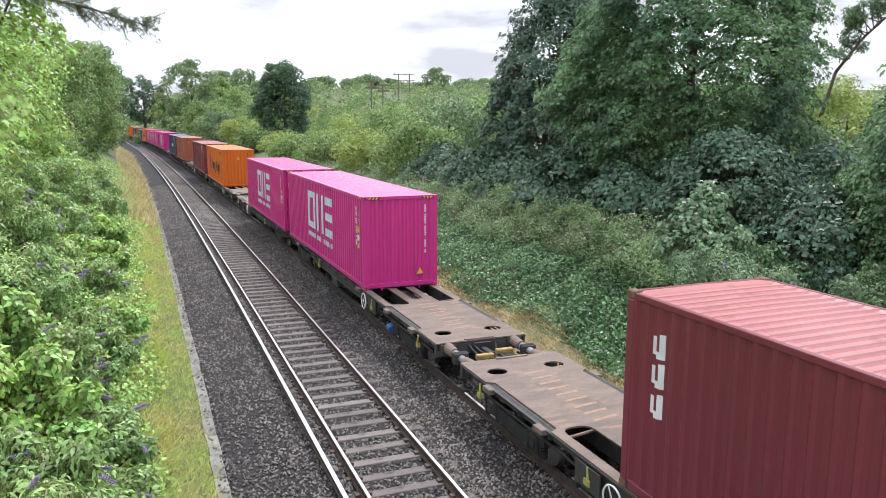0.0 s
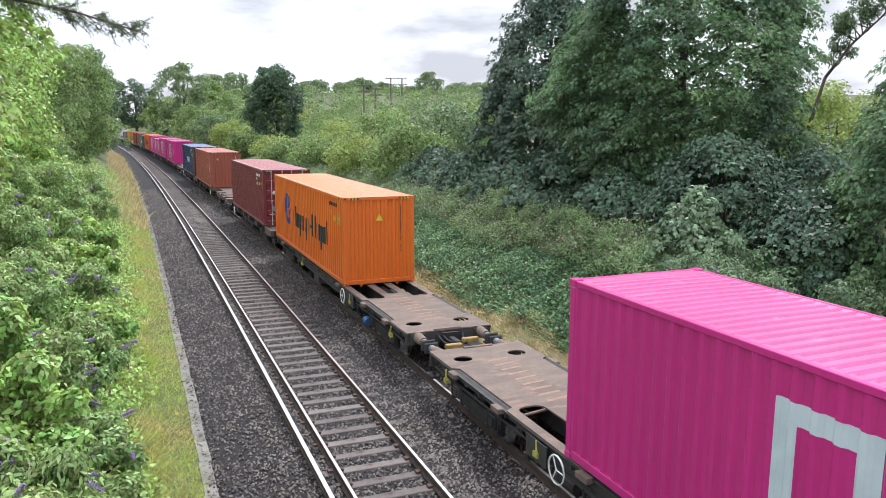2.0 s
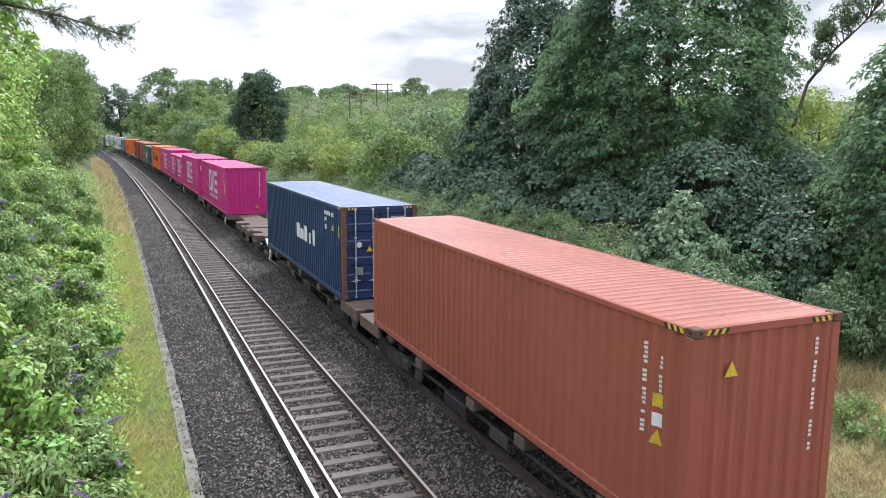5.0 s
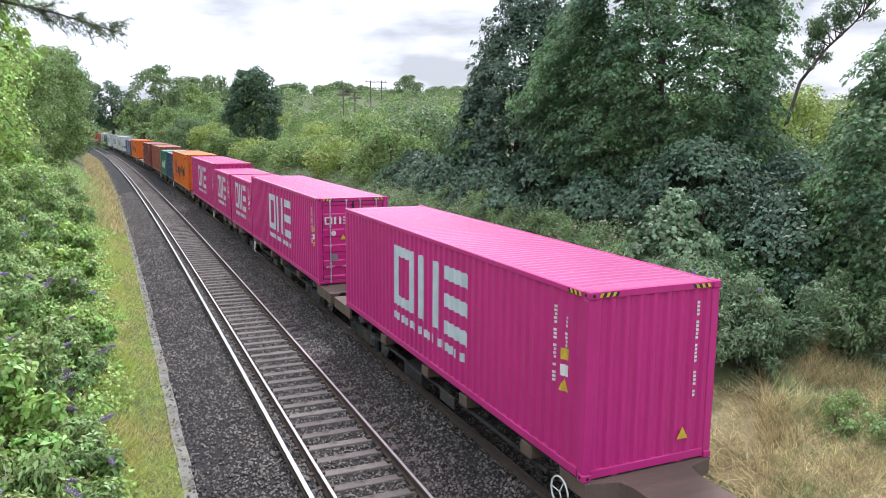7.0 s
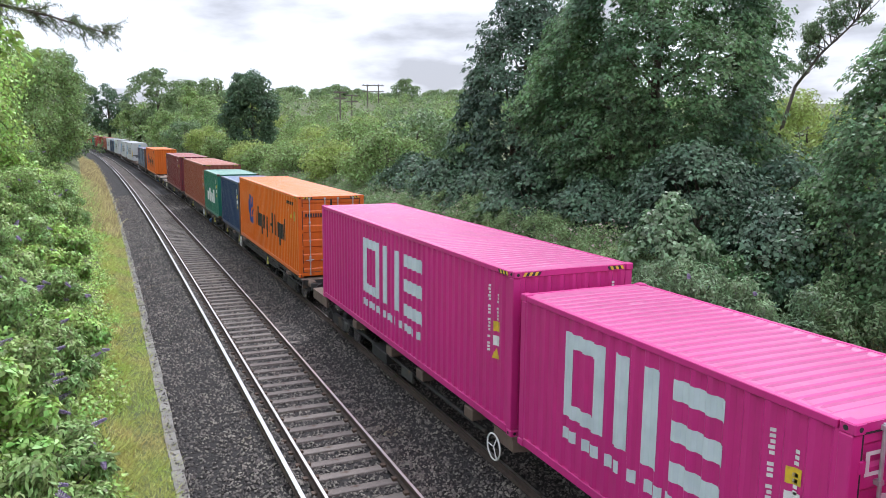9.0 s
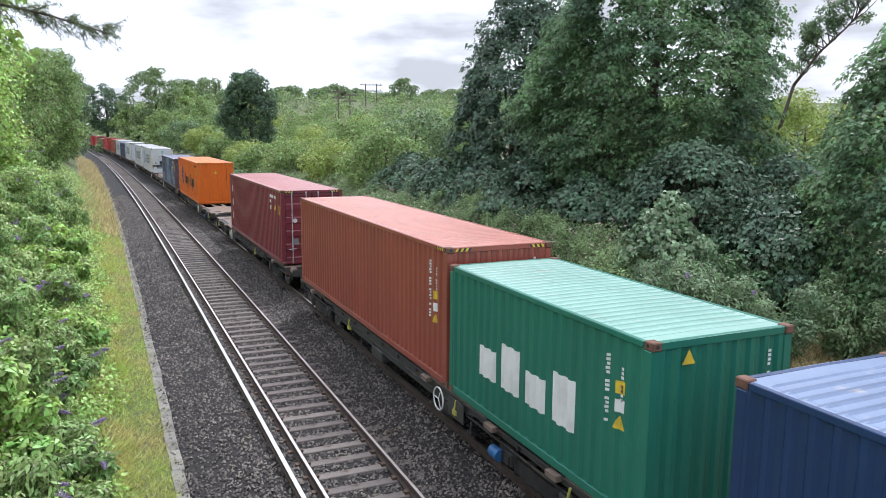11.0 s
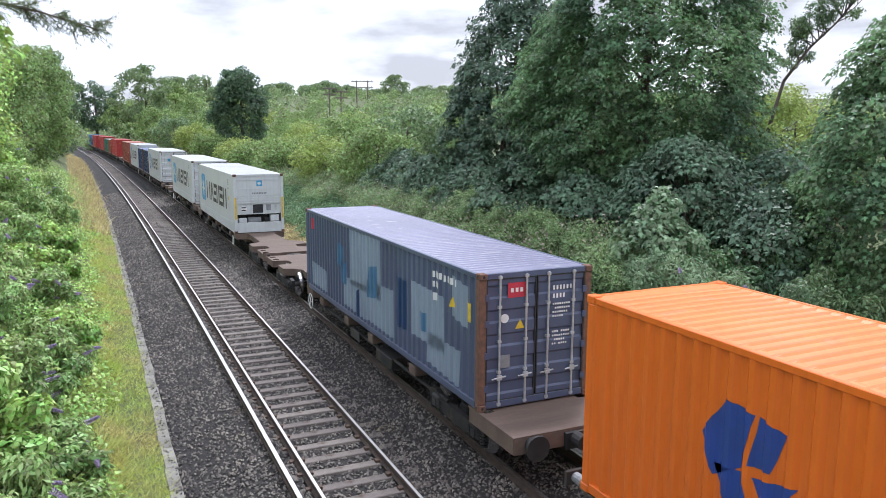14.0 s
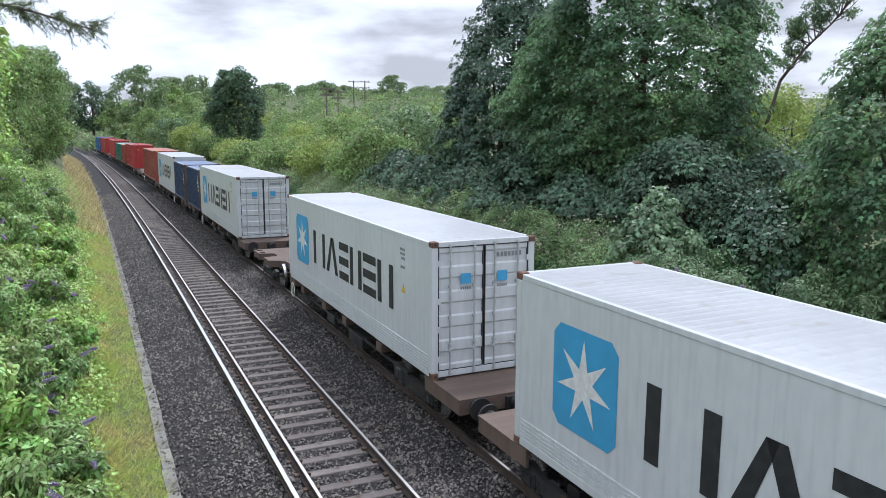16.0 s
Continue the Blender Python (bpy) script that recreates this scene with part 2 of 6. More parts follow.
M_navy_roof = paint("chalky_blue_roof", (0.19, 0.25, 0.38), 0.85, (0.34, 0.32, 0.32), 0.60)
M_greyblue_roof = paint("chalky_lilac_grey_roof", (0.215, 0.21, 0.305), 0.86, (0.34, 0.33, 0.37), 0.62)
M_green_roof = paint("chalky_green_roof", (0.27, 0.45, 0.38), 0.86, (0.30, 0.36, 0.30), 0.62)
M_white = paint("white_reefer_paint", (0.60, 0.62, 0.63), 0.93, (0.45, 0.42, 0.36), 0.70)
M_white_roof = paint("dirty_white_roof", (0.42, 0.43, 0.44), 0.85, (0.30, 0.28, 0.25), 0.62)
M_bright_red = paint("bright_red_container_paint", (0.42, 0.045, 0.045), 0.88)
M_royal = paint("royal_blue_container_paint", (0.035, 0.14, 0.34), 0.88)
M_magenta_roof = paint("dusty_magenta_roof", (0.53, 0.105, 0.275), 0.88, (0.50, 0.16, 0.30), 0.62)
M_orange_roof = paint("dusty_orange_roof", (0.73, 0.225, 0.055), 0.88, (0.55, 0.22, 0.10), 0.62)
# ridge paints: the dark shade lines of the ribs put into the colour
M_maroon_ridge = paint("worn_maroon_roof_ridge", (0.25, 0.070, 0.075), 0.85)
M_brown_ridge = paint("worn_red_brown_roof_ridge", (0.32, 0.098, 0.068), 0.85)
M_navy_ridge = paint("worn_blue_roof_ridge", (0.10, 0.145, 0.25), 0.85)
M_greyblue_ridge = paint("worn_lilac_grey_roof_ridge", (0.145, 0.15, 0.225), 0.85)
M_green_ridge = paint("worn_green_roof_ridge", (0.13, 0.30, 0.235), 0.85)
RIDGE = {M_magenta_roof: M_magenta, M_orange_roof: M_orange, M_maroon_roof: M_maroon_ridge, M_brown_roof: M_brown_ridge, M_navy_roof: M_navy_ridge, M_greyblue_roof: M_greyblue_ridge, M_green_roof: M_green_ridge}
M_logo_pale = material("pale_blue_grey_lettering", (0.56, 0.64, 0.67), (0.48, 0.56, 0.59), 0.5, scale=3)
M_logo_white = material("white_lettering", (0.75, 0.75, 0.74), (0.62, 0.62, 0.6), 0.5, scale=3)
M_logo_blue = material("deep_blue_emblem_paint", (0.02, 0.055, 0.27), (0.02, 0.05, 0.21), 0.5, scale=3)
M_logo_cyan = material("sky_blue_emblem_paint", (0.06, 0.34, 0.60), (0.06, 0.30, 0.53), 0.5, scale=3)
M_logo_red = material("red_plate_paint", (0.50, 0.03, 0.06), (0.40, 0.03, 0.05), 0.5, scale=3)
M_grey_panel = material("grey_panel", (0.24, 0.25, 0.26), (0.17, 0.18, 0.19), 0.5, scale=6)

# ---------- small builders ----------
XT = 3.427          # centre line of the far track, which the train is on
DECK = 1.0          # container floor above rail head


def bend(y):
    return -max(0.0, y - 13.4) ** 2 / 6814.0


def heading(y):
    """Turn about z, in degrees, of the line at y."""
    return math.degrees(math.atan(max(0.0, y - 13.4) / 3407.0))


def mesh_object(name, bm, mat, parent=None, label="", smooth=False):
    me = bpy.data.meshes.new(name)
    bm.normal_update()
    bm.to_mesh(me)
    bm.free()
    for mm in mat if isinstance(mat, (list, tuple)) else [mat]:
        me.materials.append(mm)
    if smooth:
        me.polygons.foreach_set("use_smooth", [True] * len(me.polygons))
    ob = new(name, me)
    ob.parent = parent
    return tagged(ob, label)


def part(name, bm, mat, parent, label="", smooth=False):
    return mesh_object(name, bm, mat, parent, label, smooth)


def box(bm, x0, x1, y0, y1, z0, z1, bevel=0.0, mat=0):
    vs = bmesh.ops.create_cube(bm, size=1.0)["verts"]
    for v in vs:
        v.co = Vector(((x0 + x1) / 2 + v.co.x * (x1 - x0), (y0 + y1) / 2 + v.co.y * (y1 - y0), (z0 + z1) / 2 + v.co.z * (z1 - z0)))
    fs = {f for v in vs for f in v.link_faces}
    for f in fs:
        f.material_index = mat
    if bevel:
        es = {e for f in fs for e in f.edges}
        bmesh.ops.bevel(bm, geom=list(es), offset=bevel, segments=1, affect="EDGES")
    return bm


def boxed(*a, bevel=0.0):
    return box(bmesh.new(), *a, bevel=bevel)


def rod(bm, a, b, r, seg=8, r2=None):
    a, b = Vector(a), Vector(b)
    d = b - a
    m = Matrix.Translation((a + b) / 2) @ d.to_track_quat("Z", "Y").to_matrix().to_4x4()
    bmesh.ops.create_cone(bm, cap_ends=True, segments=seg, radius1=r, radius2=r if r2 is None else r2, depth=d.length, matrix=m)
    return bm


def array_mesh(name, verts, faces_n, mat, parent=None, label=""):
    """A mesh of separate polygons with faces_n corners each, whose corners follow one another in verts."""
    me = bpy.data.meshes.new(name)
    n = len(verts)
    me.vertices.add(n)
    me.vertices.foreach_set("co", np.asarray(verts, np.float32).ravel())
    me.loops.add(n)
    me.loops.foreach_set("vertex_index", np.arange(n, dtype=np.int32))
    me.polygons.add(n // faces_n)
    me.polygons.foreach_set("loop_start", np.arange(0, n, faces_n, dtype=np.int32))
    me.update(calc_edges=True)
    me.materials.append(mat)
    ob = new(name, me)
    ob.parent = parent
    return tagged(ob, label)


def empty(name, x=0.0, y=0.0, z=0.0):
    ob = new(name)
    ob.empty_display_size = 0.3
    ob.matrix_basis = pose(x, y, z)
    return ob

# ---------- ground and permanent way ----------
PROFILE_X = [-900, -300, -120, -60, -30, -16, -12, -9.5, -7.5, -6.0, -5.0, -4.4, -3.9, -3.4, -3.05, -2.85, 5.6, 6.2, 6.8, 7.3, 8.2, 9.3, 10.5, 12, 16, 22, 40, 80, 200, 500, 1200]
PROFILE_Z = [9, 9, 8, 7, 6.5, 5.6, 4.6, 3.3, 2.1, 1.05, 0.45, 0.08, -0.12, -0.24, -0.30, -0.45, -0.55, -0.40, -0.25, -0.02, 0.55, 1.2, 1.7, 2.0, 2.2, 2.0, 1.5, 1.5, 3, 8, 14]


def ground_z(xr, y):
    """Height of the ground at xr metres right of the near track's centre line."""
    z = float(np.interp(xr, PROFILE_X, PROFILE_Z))
    if 7.0 < xr < 30:
        q = min(1.0, max(0.0, (y - 11.5) / 8.0))
        q = q * q * (3 - 2 * q)
        z = z * q + (-0.15 + 0.09 * (xr - 7.0)) * (1 - q)
    if xr > 7 or xr < -20:
        f = min(1.0, max(0.0, (y - 110) / 330.0))
        w = min(1.0, max(0.0, (abs(xr) - 8) / 40.0))
        z += 21.5 * f * f * (3 - 2 * f) * w
    if xr > 7.2 or xr < -4.3:
        z += 0.18 * noise.noise((xr * 0.35, y * 0.3, 0.0))
    return z


def make_ground():
    ys = list(np.arange(-60, 0, 10.0)) + list(np.arange(0, 70, 2.0)) + list(np.arange(70, 200, 6.0)) + list(np.arange(200, 520, 20.0)) + [600, 800, 1200, 1800, 2600]
    xs = sorted(set(PROFILE_X + [-10.5, -8.5, -6.7, -4.7, 7.7, 8.8, 9.9, 11.2, 14, 19, 30, 60, 120, 300]))
    bm = bmesh.new()
    grid = [[bm.verts.new((x + bend(min(y, 400)), y, ground_z(x, y))) for x in xs] for y in ys]
    for i in range(len(ys) - 1):
        for j in range(len(xs) - 1):
            bm.faces.new((grid[i][j], grid[i][j + 1], grid[i + 1][j + 1], grid[i + 1][j]))
    tagged(mesh_object("ground", bm, M_earth, smooth=True), "grassy railway cutting rising to wooded hills", "ground", kind="structure")


def strip(name, prof, mat, y0=-40.0, y1=260.0, step=4.0, parent=None, closed=False, label=""):
    """A profile of (x, z) swept along the line; mat may be several with the index of each side as third item."""
    bm = bmesh.new()
    ys = np.arange(y0, y1 + 0.1, step)
    rows = [[bm.verts.new((p[0] + bend(y), y, p[1])) for p in prof] for y in ys]
    n = len(prof)
    for i in range(len(rows) - 1):
        for j in range(n if closed else n - 1):
            k = (j + 1) % n
            f = bm.faces.new((rows[i][j], rows[i + 1][j], rows[i + 1][k], rows[i][k]))
            f.material_index = int(prof[j][2]) if len(prof[j]) > 2 else 0
    if closed:
        bm.faces.new(rows[0])
        bm.faces.new(list(reversed(rows[-1])))
    bmesh.ops.recalc_face_normals(bm, faces=bm.faces[:])
    return mesh_object(name, bm, mat, parent, label)


make_ground()
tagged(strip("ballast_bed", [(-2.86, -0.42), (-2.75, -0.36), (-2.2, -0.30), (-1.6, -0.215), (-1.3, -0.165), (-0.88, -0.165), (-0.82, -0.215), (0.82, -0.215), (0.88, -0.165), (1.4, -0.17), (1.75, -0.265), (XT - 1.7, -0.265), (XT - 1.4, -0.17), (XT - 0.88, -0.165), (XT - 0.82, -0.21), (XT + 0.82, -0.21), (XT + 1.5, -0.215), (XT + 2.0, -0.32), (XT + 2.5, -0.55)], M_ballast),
       "crushed stone ballast under both tracks, gap shade in its dark colour", "ballast", kind="structure")


def rail(name, x, z_top, label):
    """Flat-bottomed rail: polished head, rusty web and foot."""
    t = z_top
    pr = [(-0.07, -0.155, 0), (-0.07, -0.143, 0), (-0.012, -0.125, 0), (-0.010, -0.05, 0), (-0.036, -0.038, 0), (-0.036, -0.008, 0), (-0.027, 0.0, 1),
          (0.027, 0.0, 0), (0.036, -0.008, 0), (0.036, -0.038, 0), (0.010, -0.05, 0), (0.012, -0.125, 0), (0.07, -0.143, 0), (0.07, -0.155, 0)]
    ob = strip(name, [(x + a, t + b, c) for a, b, c in pr], [M_railside, M_railtop], closed=True)
    return tagged(ob, label, "rail", kind="structure")


for gx in (-0.7525, 0.7525):
    rail("running_rail", gx, 0.0, "steel running rail with polished head and rusty web")
for gx in (-0.7525, 0.7525):
    rail("running_rail", XT + gx, 0.0, "steel running rail under the container train")
ob = strip("conductor_rail", [(-1.15 + a, 0.07 + b, c) for a, b, c in ((-0.05, -0.145, 0), (-0.05, -0.125, 0), (-0.025, -0.11, 0), (-0.025, -0.05, 0), (-0.042, -0.04, 0), (-0.042, -0.006, 1), (-0.036, 0, 1), (0.036, 0, 1), (0.042, -0.006, 0), (0.042, -0.04, 0), (0.025, -0.05, 0), (0.025, -0.11, 0), (0.05, -0.125, 0), (0.05, -0.145, 0))], [M_railside, M_conductor], closed=True)
tagged(ob, "bright worn third rail beside the near track", "conductor rail", kind="structure")


def cubes_mesh(name, items, mat, parent=None, label=""):
    """Many small boxes (x, y, z, sx, sy, sz) in one mesh."""
    c = np.array([(-1, -1, -1), (1, -1, -1), (1, 1, -1), (-1, 1, -1), (-1, -1, 1), (1, -1, 1), (1, 1, 1), (-1, 1, 1)]) * 0.5
    f = np.array([(4, 5, 6, 7), (0, 1, 5, 4), (1, 2, 6, 5), (2, 3, 7, 6), (3, 0, 4, 7)]).ravel()
    it = np.asarray(items, float)
    v = it[:, None, :3] + c[None] * it[:, None, 3:]
    return array_mesh(name, v[:, f].reshape(-1, 3), 4, mat, parent, label)


def tracks():
    t1 = tagged(empty("near_track"), "concrete sleepers of the near track", "railway track", kind="structure")
    bm = bmesh.new()
    vs = box(bm, -1.25, 1.25, -0.125, 0.125, -0.26, -0.158).verts[:]
    for v in vs:
        if v.co.z > -0.2:
            v.co.y *= 0.86
            if abs(v.co.x) < 2:
                v.co.x *= 0.985
    bmesh.ops.bevel(bm, geom=bm.edges[:], offset=0.012, segments=1, affect="EDGES")
    first = part("sleeper", bm, M_sleeper, t1)
    rng = random.Random(4)
    clips = []
    for k in range(300):
        y = 7.41 + 0.613 * k
        if k == 0:
            o = first
        else:
            o = new("sleeper", first.data)
            o.parent = t1
        o.matrix_basis = pose(bend(y) + rng.uniform(-0.015, 0.015), y, rng.uniform(-0.008, 0.006), 0, 0, heading(y) + rng.uniform(-0.4, 0.4))
        if y < 70:
            for gx in (-0.7525, 0.7525):
                for s in (-0.10, 0.10):
                    clips.append((gx + s + bend(y), y, -0.135, 0.09, 0.11, 0.05))
        if k % 4 == 1 and y < 120:
            clips.append((-1.15 + bend(y), y, -0.14, 0.09, 0.09, 0.13))
    tagged(cubes_mesh("rail_clips", clips, M_clip, t1, "rusty rail clips and insulators"), kind="stuff")
    t2 = tagged(empty("far_track"), "sleepers of the far track below the train", "railway track", kind="structure")
    # flush ballast-coloured sleepers; shade under the train is part of that colour
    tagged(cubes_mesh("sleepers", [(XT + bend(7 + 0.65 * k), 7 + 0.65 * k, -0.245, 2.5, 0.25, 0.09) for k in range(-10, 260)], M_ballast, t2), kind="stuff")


tracks()


def ballast_stones():
    rng = np.random.default_rng(5)
    n = 84000
    u = rng.random(n)
    y = 7.5 + 72 * u ** 2.1
    x = rng.uniform(-3.02, XT + 0.6, n)
    zt = np.interp(x, [-3.02, -2.86, -2.84, -2.75, -2.2, -1.6, -1.3, -0.88, -0.82, 0.82, 0.88, 1.4, 1.75, XT - 1.7, XT - 1.4, XT - 0.88, XT - 0.82, 6], [-0.275, -0.275, -0.38, -0.36, -0.29, -0.2, -0.152, -0.152, -0.205, -0.205, -0.152, -0.16, -0.25, -0.25, -0.16, -0.152, -0.2, -0.2])
    # leave the sleepers' tops clear
    ph = np.abs(((y - 7.41) / 0.613 + 0.5) % 1.0 - 0.5) * 0.613
    keep = (np.abs(x) > 0.86) | (ph > 0.125)
    keep &= np.abs(np.abs(x) - 0.7525) > 0.08
    keep &= (x > -2.84) | (rng.random(len(x)) < 0.55)
    x, y, zt = x[keep], y[keep], zt[keep]
    n = len(x)
    s = rng.uniform(0.014, 0.034, n) * (1 + 0.011 * y)
    o = np.array([(1, 0, 0), (0, 1, 0), (-1, 0, 0), (0, -1, 0), (0, 0, 1), (0, 0, -1)], float)
    tri = np.array([(0, 1, 4), (1, 2, 4), (2, 3, 4), (3, 0, 4)])
    a = rng.uniform(0, 6.28, n)
    ca, sa = np.cos(a), np.sin(a)
    v = o[None] * (s[:, None, None] * rng.uniform(0.65, 1.3, (n, 6, 3)))
    v[:, :4, 2] += s[:, None] * rng.uniform(-0.7, 0.8, (n, 4))
    r = np.stack([v[..., 0] * ca[:, None] - v[..., 1] * sa[:, None], v[..., 0] * sa[:, None] + v[..., 1] * ca[:, None], v[..., 2]], -1)
    b = -np.maximum(0, y - 13.4) ** 2 / 6814.0
    r += np.stack([x + b, y, zt + 0.012], -1)[:, None]
    # shared corners keep each stone one island
    me = bpy.data.meshes.new("ballast_stones")
    me.vertices.add(n * 6)
    me.vertices.foreach_set("co", r.astype(np.float32).ravel())
    idx = (np.arange(n)[:, None, None] * 6 + tri[None]).ravel()
    me.loops.add(len(idx))
    me.loops.foreach_set("vertex_index", idx.astype(np.int32))
    me.polygons.add(len(idx) // 3)
    me.polygons.foreach_set("loop_start", np.arange(0, len(idx), 3, dtype=np.int32))
    me.update(calc_edges=True)
    me.materials.append(M_stone)
    tagged(new("ballast_stones", me), "loose angular grey-brown ballast stones between the sleepers", "ballast", kind="stuff")


ballast_stones()


def kerb():
    k = tagged(empty("cess_kerb"), "weathered concrete edging between ballast and grass", "kerb", kind="structure")
    first = None
    rng = random.Random(2)
    for i in range(115):
        y = 7.0 + i * 1.0
        if first is None:
            o = first = part("slab", boxed(-0.118, 0.118, -0.497, 0.497, -0.12, 0.0, bevel=0.010), M_concrete, k)
        else:
            o = new("slab", first.data)
            o.parent = k
        o.matrix_basis = pose(-2.95 + bend(y) + rng.uniform(-0.015, 0.015), y, -0.265 + rng.uniform(-0.012, 0.008), rng.uniform(-0.8, 0.8), rng.uniform(-4, 3), heading(y) + rng.uniform(-1.0, 1.0))


kerb()


def dry_verge():
    bm = bmesh.new()
    ys = np.arange(5.0, 95.0, 0.5)
    grid = []
    for y in ys:
        wide = 1.55 + 5.2 * min(1.0, max(0.0, (14.6 - y) / 4.5))
        row = []
        for k in range(9):
            x = 5.7 + wide * k / 8
            row.append(bm.verts.new((x + bend(y), y, ground_z(x, y) + 0.03 + 0.05 * noise.noise((x * 2.3, y * 2.1, 3.0)) - (0.12 if k in (0, 8) else 0.0))))
        grid.append(row)
    for a, b in zip(grid, grid[1:]):
        for k in range(8):
            bm.faces.new((a[k], a[k + 1], b[k + 1], b[k]))
    tagged(mesh_object("dry_verge", bm, M_thatch, smooth=True), "matted straw-coloured grass beside the far track", "verge", kind="structure")


dry_verge()

# ---------- vegetation ----------


def unit(v):
    return v / np.maximum(1e-6, np.linalg.norm(v, axis=-1, keepdims=True))


def kites(rng, p, nrm, length, width, droop=0.25, fold=0.12, lobes=False):
    """Leaves as folded kites, base at p, facing along nrm. Corners (n, 4, 3)."""
    n = len(p)
    t = unit(np.cross(nrm, rng.normal(size=(n, 3))))
    t[:, 2] -= droop
    t = unit(t)
    b = unit(np.cross(nrm, t))
    L = (length * rng.uniform(0.6, 1.25, n))[:, None]
    Wd = (width * rng.uniform(0.7, 1.25, n))[:, None] * 0.5
    mid = p + t * L * 0.42
    up = nrm * L * fold
    return np.stack([p, mid + b * Wd + up, p + t * L - np.array([0, 0, 1.0]) * L * 0.12, mid - b * Wd + up], 1)


def shell(rng, centres, radii, n, flat=0.75, up=0.25, inner=0.62):
    """Points on the shells of clumps and the ways that they face."""
    w = radii ** 2
    i = rng.choice(len(centres), n, p=w / w.sum())
    d = rng.normal(size=(n, 3))
    d[:, 2] += up
    d = unit(d)
    r = radii[i] * rng.uniform(inner, 1.08, n)
    off = d * r[:, None]
    off[:, 2] *= flat
    return centres[i] + off, d


def foliage(name, rng, centres, radii, n, leaf, mat, width=0.7, parent=None, flat=0.75, droop=0.25, inner=0.62, label="", floor=None):
    c, r = np.asarray(centres, float), np.asarray(radii, float)
    p, d = shell(rng, c, r, n, flat=flat, inner=inner)
    if floor is not None:
        p[:, 2] = np.maximum(p[:, 2], floor)
    nrm = unit(d * 0.85 + np.array([0, 0, 0.42]) + rng.normal(size=(n, 3)) * 0.45)
    k = kites(rng, p, nrm, leaf, leaf * width, droop)
    return array_mesh(name, k.reshape(-1, 3), 4, mat, parent, label)


def crown_clumps(rng, x, y, z0, z1, rad, n, r0, r1, power=0.7, bias=0.55):
    """Clump centres through an egg-shaped crown, most of them near its surface."""
    d = unit(rng.normal(size=(n, 3)))
    s = rng.uniform(bias, 1.0, n) ** power
    h = (z1 - z0) / 2
    wob = 1 + 0.16 * np.sin(d[:, 0] * 5 + x) * np.cos(d[:, 2] * 4 + y)
    c = np.stack([x + d[:, 0] * s * rad * wob, y + d[:, 1] * s * rad * wob, z0 + h + d[:, 2] * s * h], 1)
    low = np.clip((c[:, 2] - z0) / (0.35 * (z1 - z0)), 0, 1)
    c[:, 0] = x + (c[:, 0] - x) * (0.78 + 0.22 * low)
    c[:, 1] = y + (c[:, 1] - y) * (0.78 + 0.22 * low)
    return c, rng.uniform(r0, r1, n)


def tree(kind, label, x, y, base, top, rad, leaf, n, mat, clumps=90, trunk=0.16, skirt=0.12, seed=1, r0=0.5, r1=1.05, flat=0.7, inner=0.62, lean=(0, 0), bias=0.55):
    rng = np.random.default_rng(seed)
    t = tagged(empty(kind, x, y, base), label, "tree")
    z0 = (top - base) * skirt
    c, r = crown_clumps(rng, lean[0], lean[1], z0, top - base, rad, clumps, r0, r1, bias=bias)
    foliage("crown", rng, c, r, n, leaf, mat, 0.72, t, flat=flat, inner=inner)
    bm = bmesh.new()
    h = (top - base) * 0.72
    prev, pr = Vector((0, 0, -0.3)), trunk * 1.25
    for k in range(1, 6):
        q = Vector((lean[0] * k / 5 + rng.normal() * 0.12, lean[1] * k / 5 + rng.normal() * 0.12, h * k / 5))
        rr = trunk * (1.15 - 0.17 * k)
        rod(bm, prev, q, pr, 9, rr)
        if k >= 2:
            for _ in range(3):
                tip = c[rng.integers(len(c))]
                rod(bm, q, Vector(tip) * 0.9 + q * 0.1, rr * 0.45, 6, 0.02)
        prev, pr = q, rr
    part("trunk", bm, M_bark, t, smooth=True)
    return t


def lobed(rng, p, nrm, length, droop=0.35):
    """Maple-like leaves of three lobes, stalk at p. Corners (n, 6, 3)."""
    n = len(p)
    t = unit(np.cross(nrm, rng.normal(size=(n, 3))))
    t[:, 2] -= droop
    t = unit(t)
    b = unit(np.cross(nrm, t))
    L = (length * rng.uniform(0.6, 1.25, n))[:, None]
    sag = np.array([0, 0, 1.0]) * L * 0.10
    return np.stack([p, p + t * L * 0.36 + b * L * 0.52 - sag, p + t * L * 0.52 + b * L * 0.20, p + t * L - sag * 1.6, p + t * L * 0.52 - b * L * 0.20, p + t * L * 0.36 - b * L * 0.52 - sag], 1)


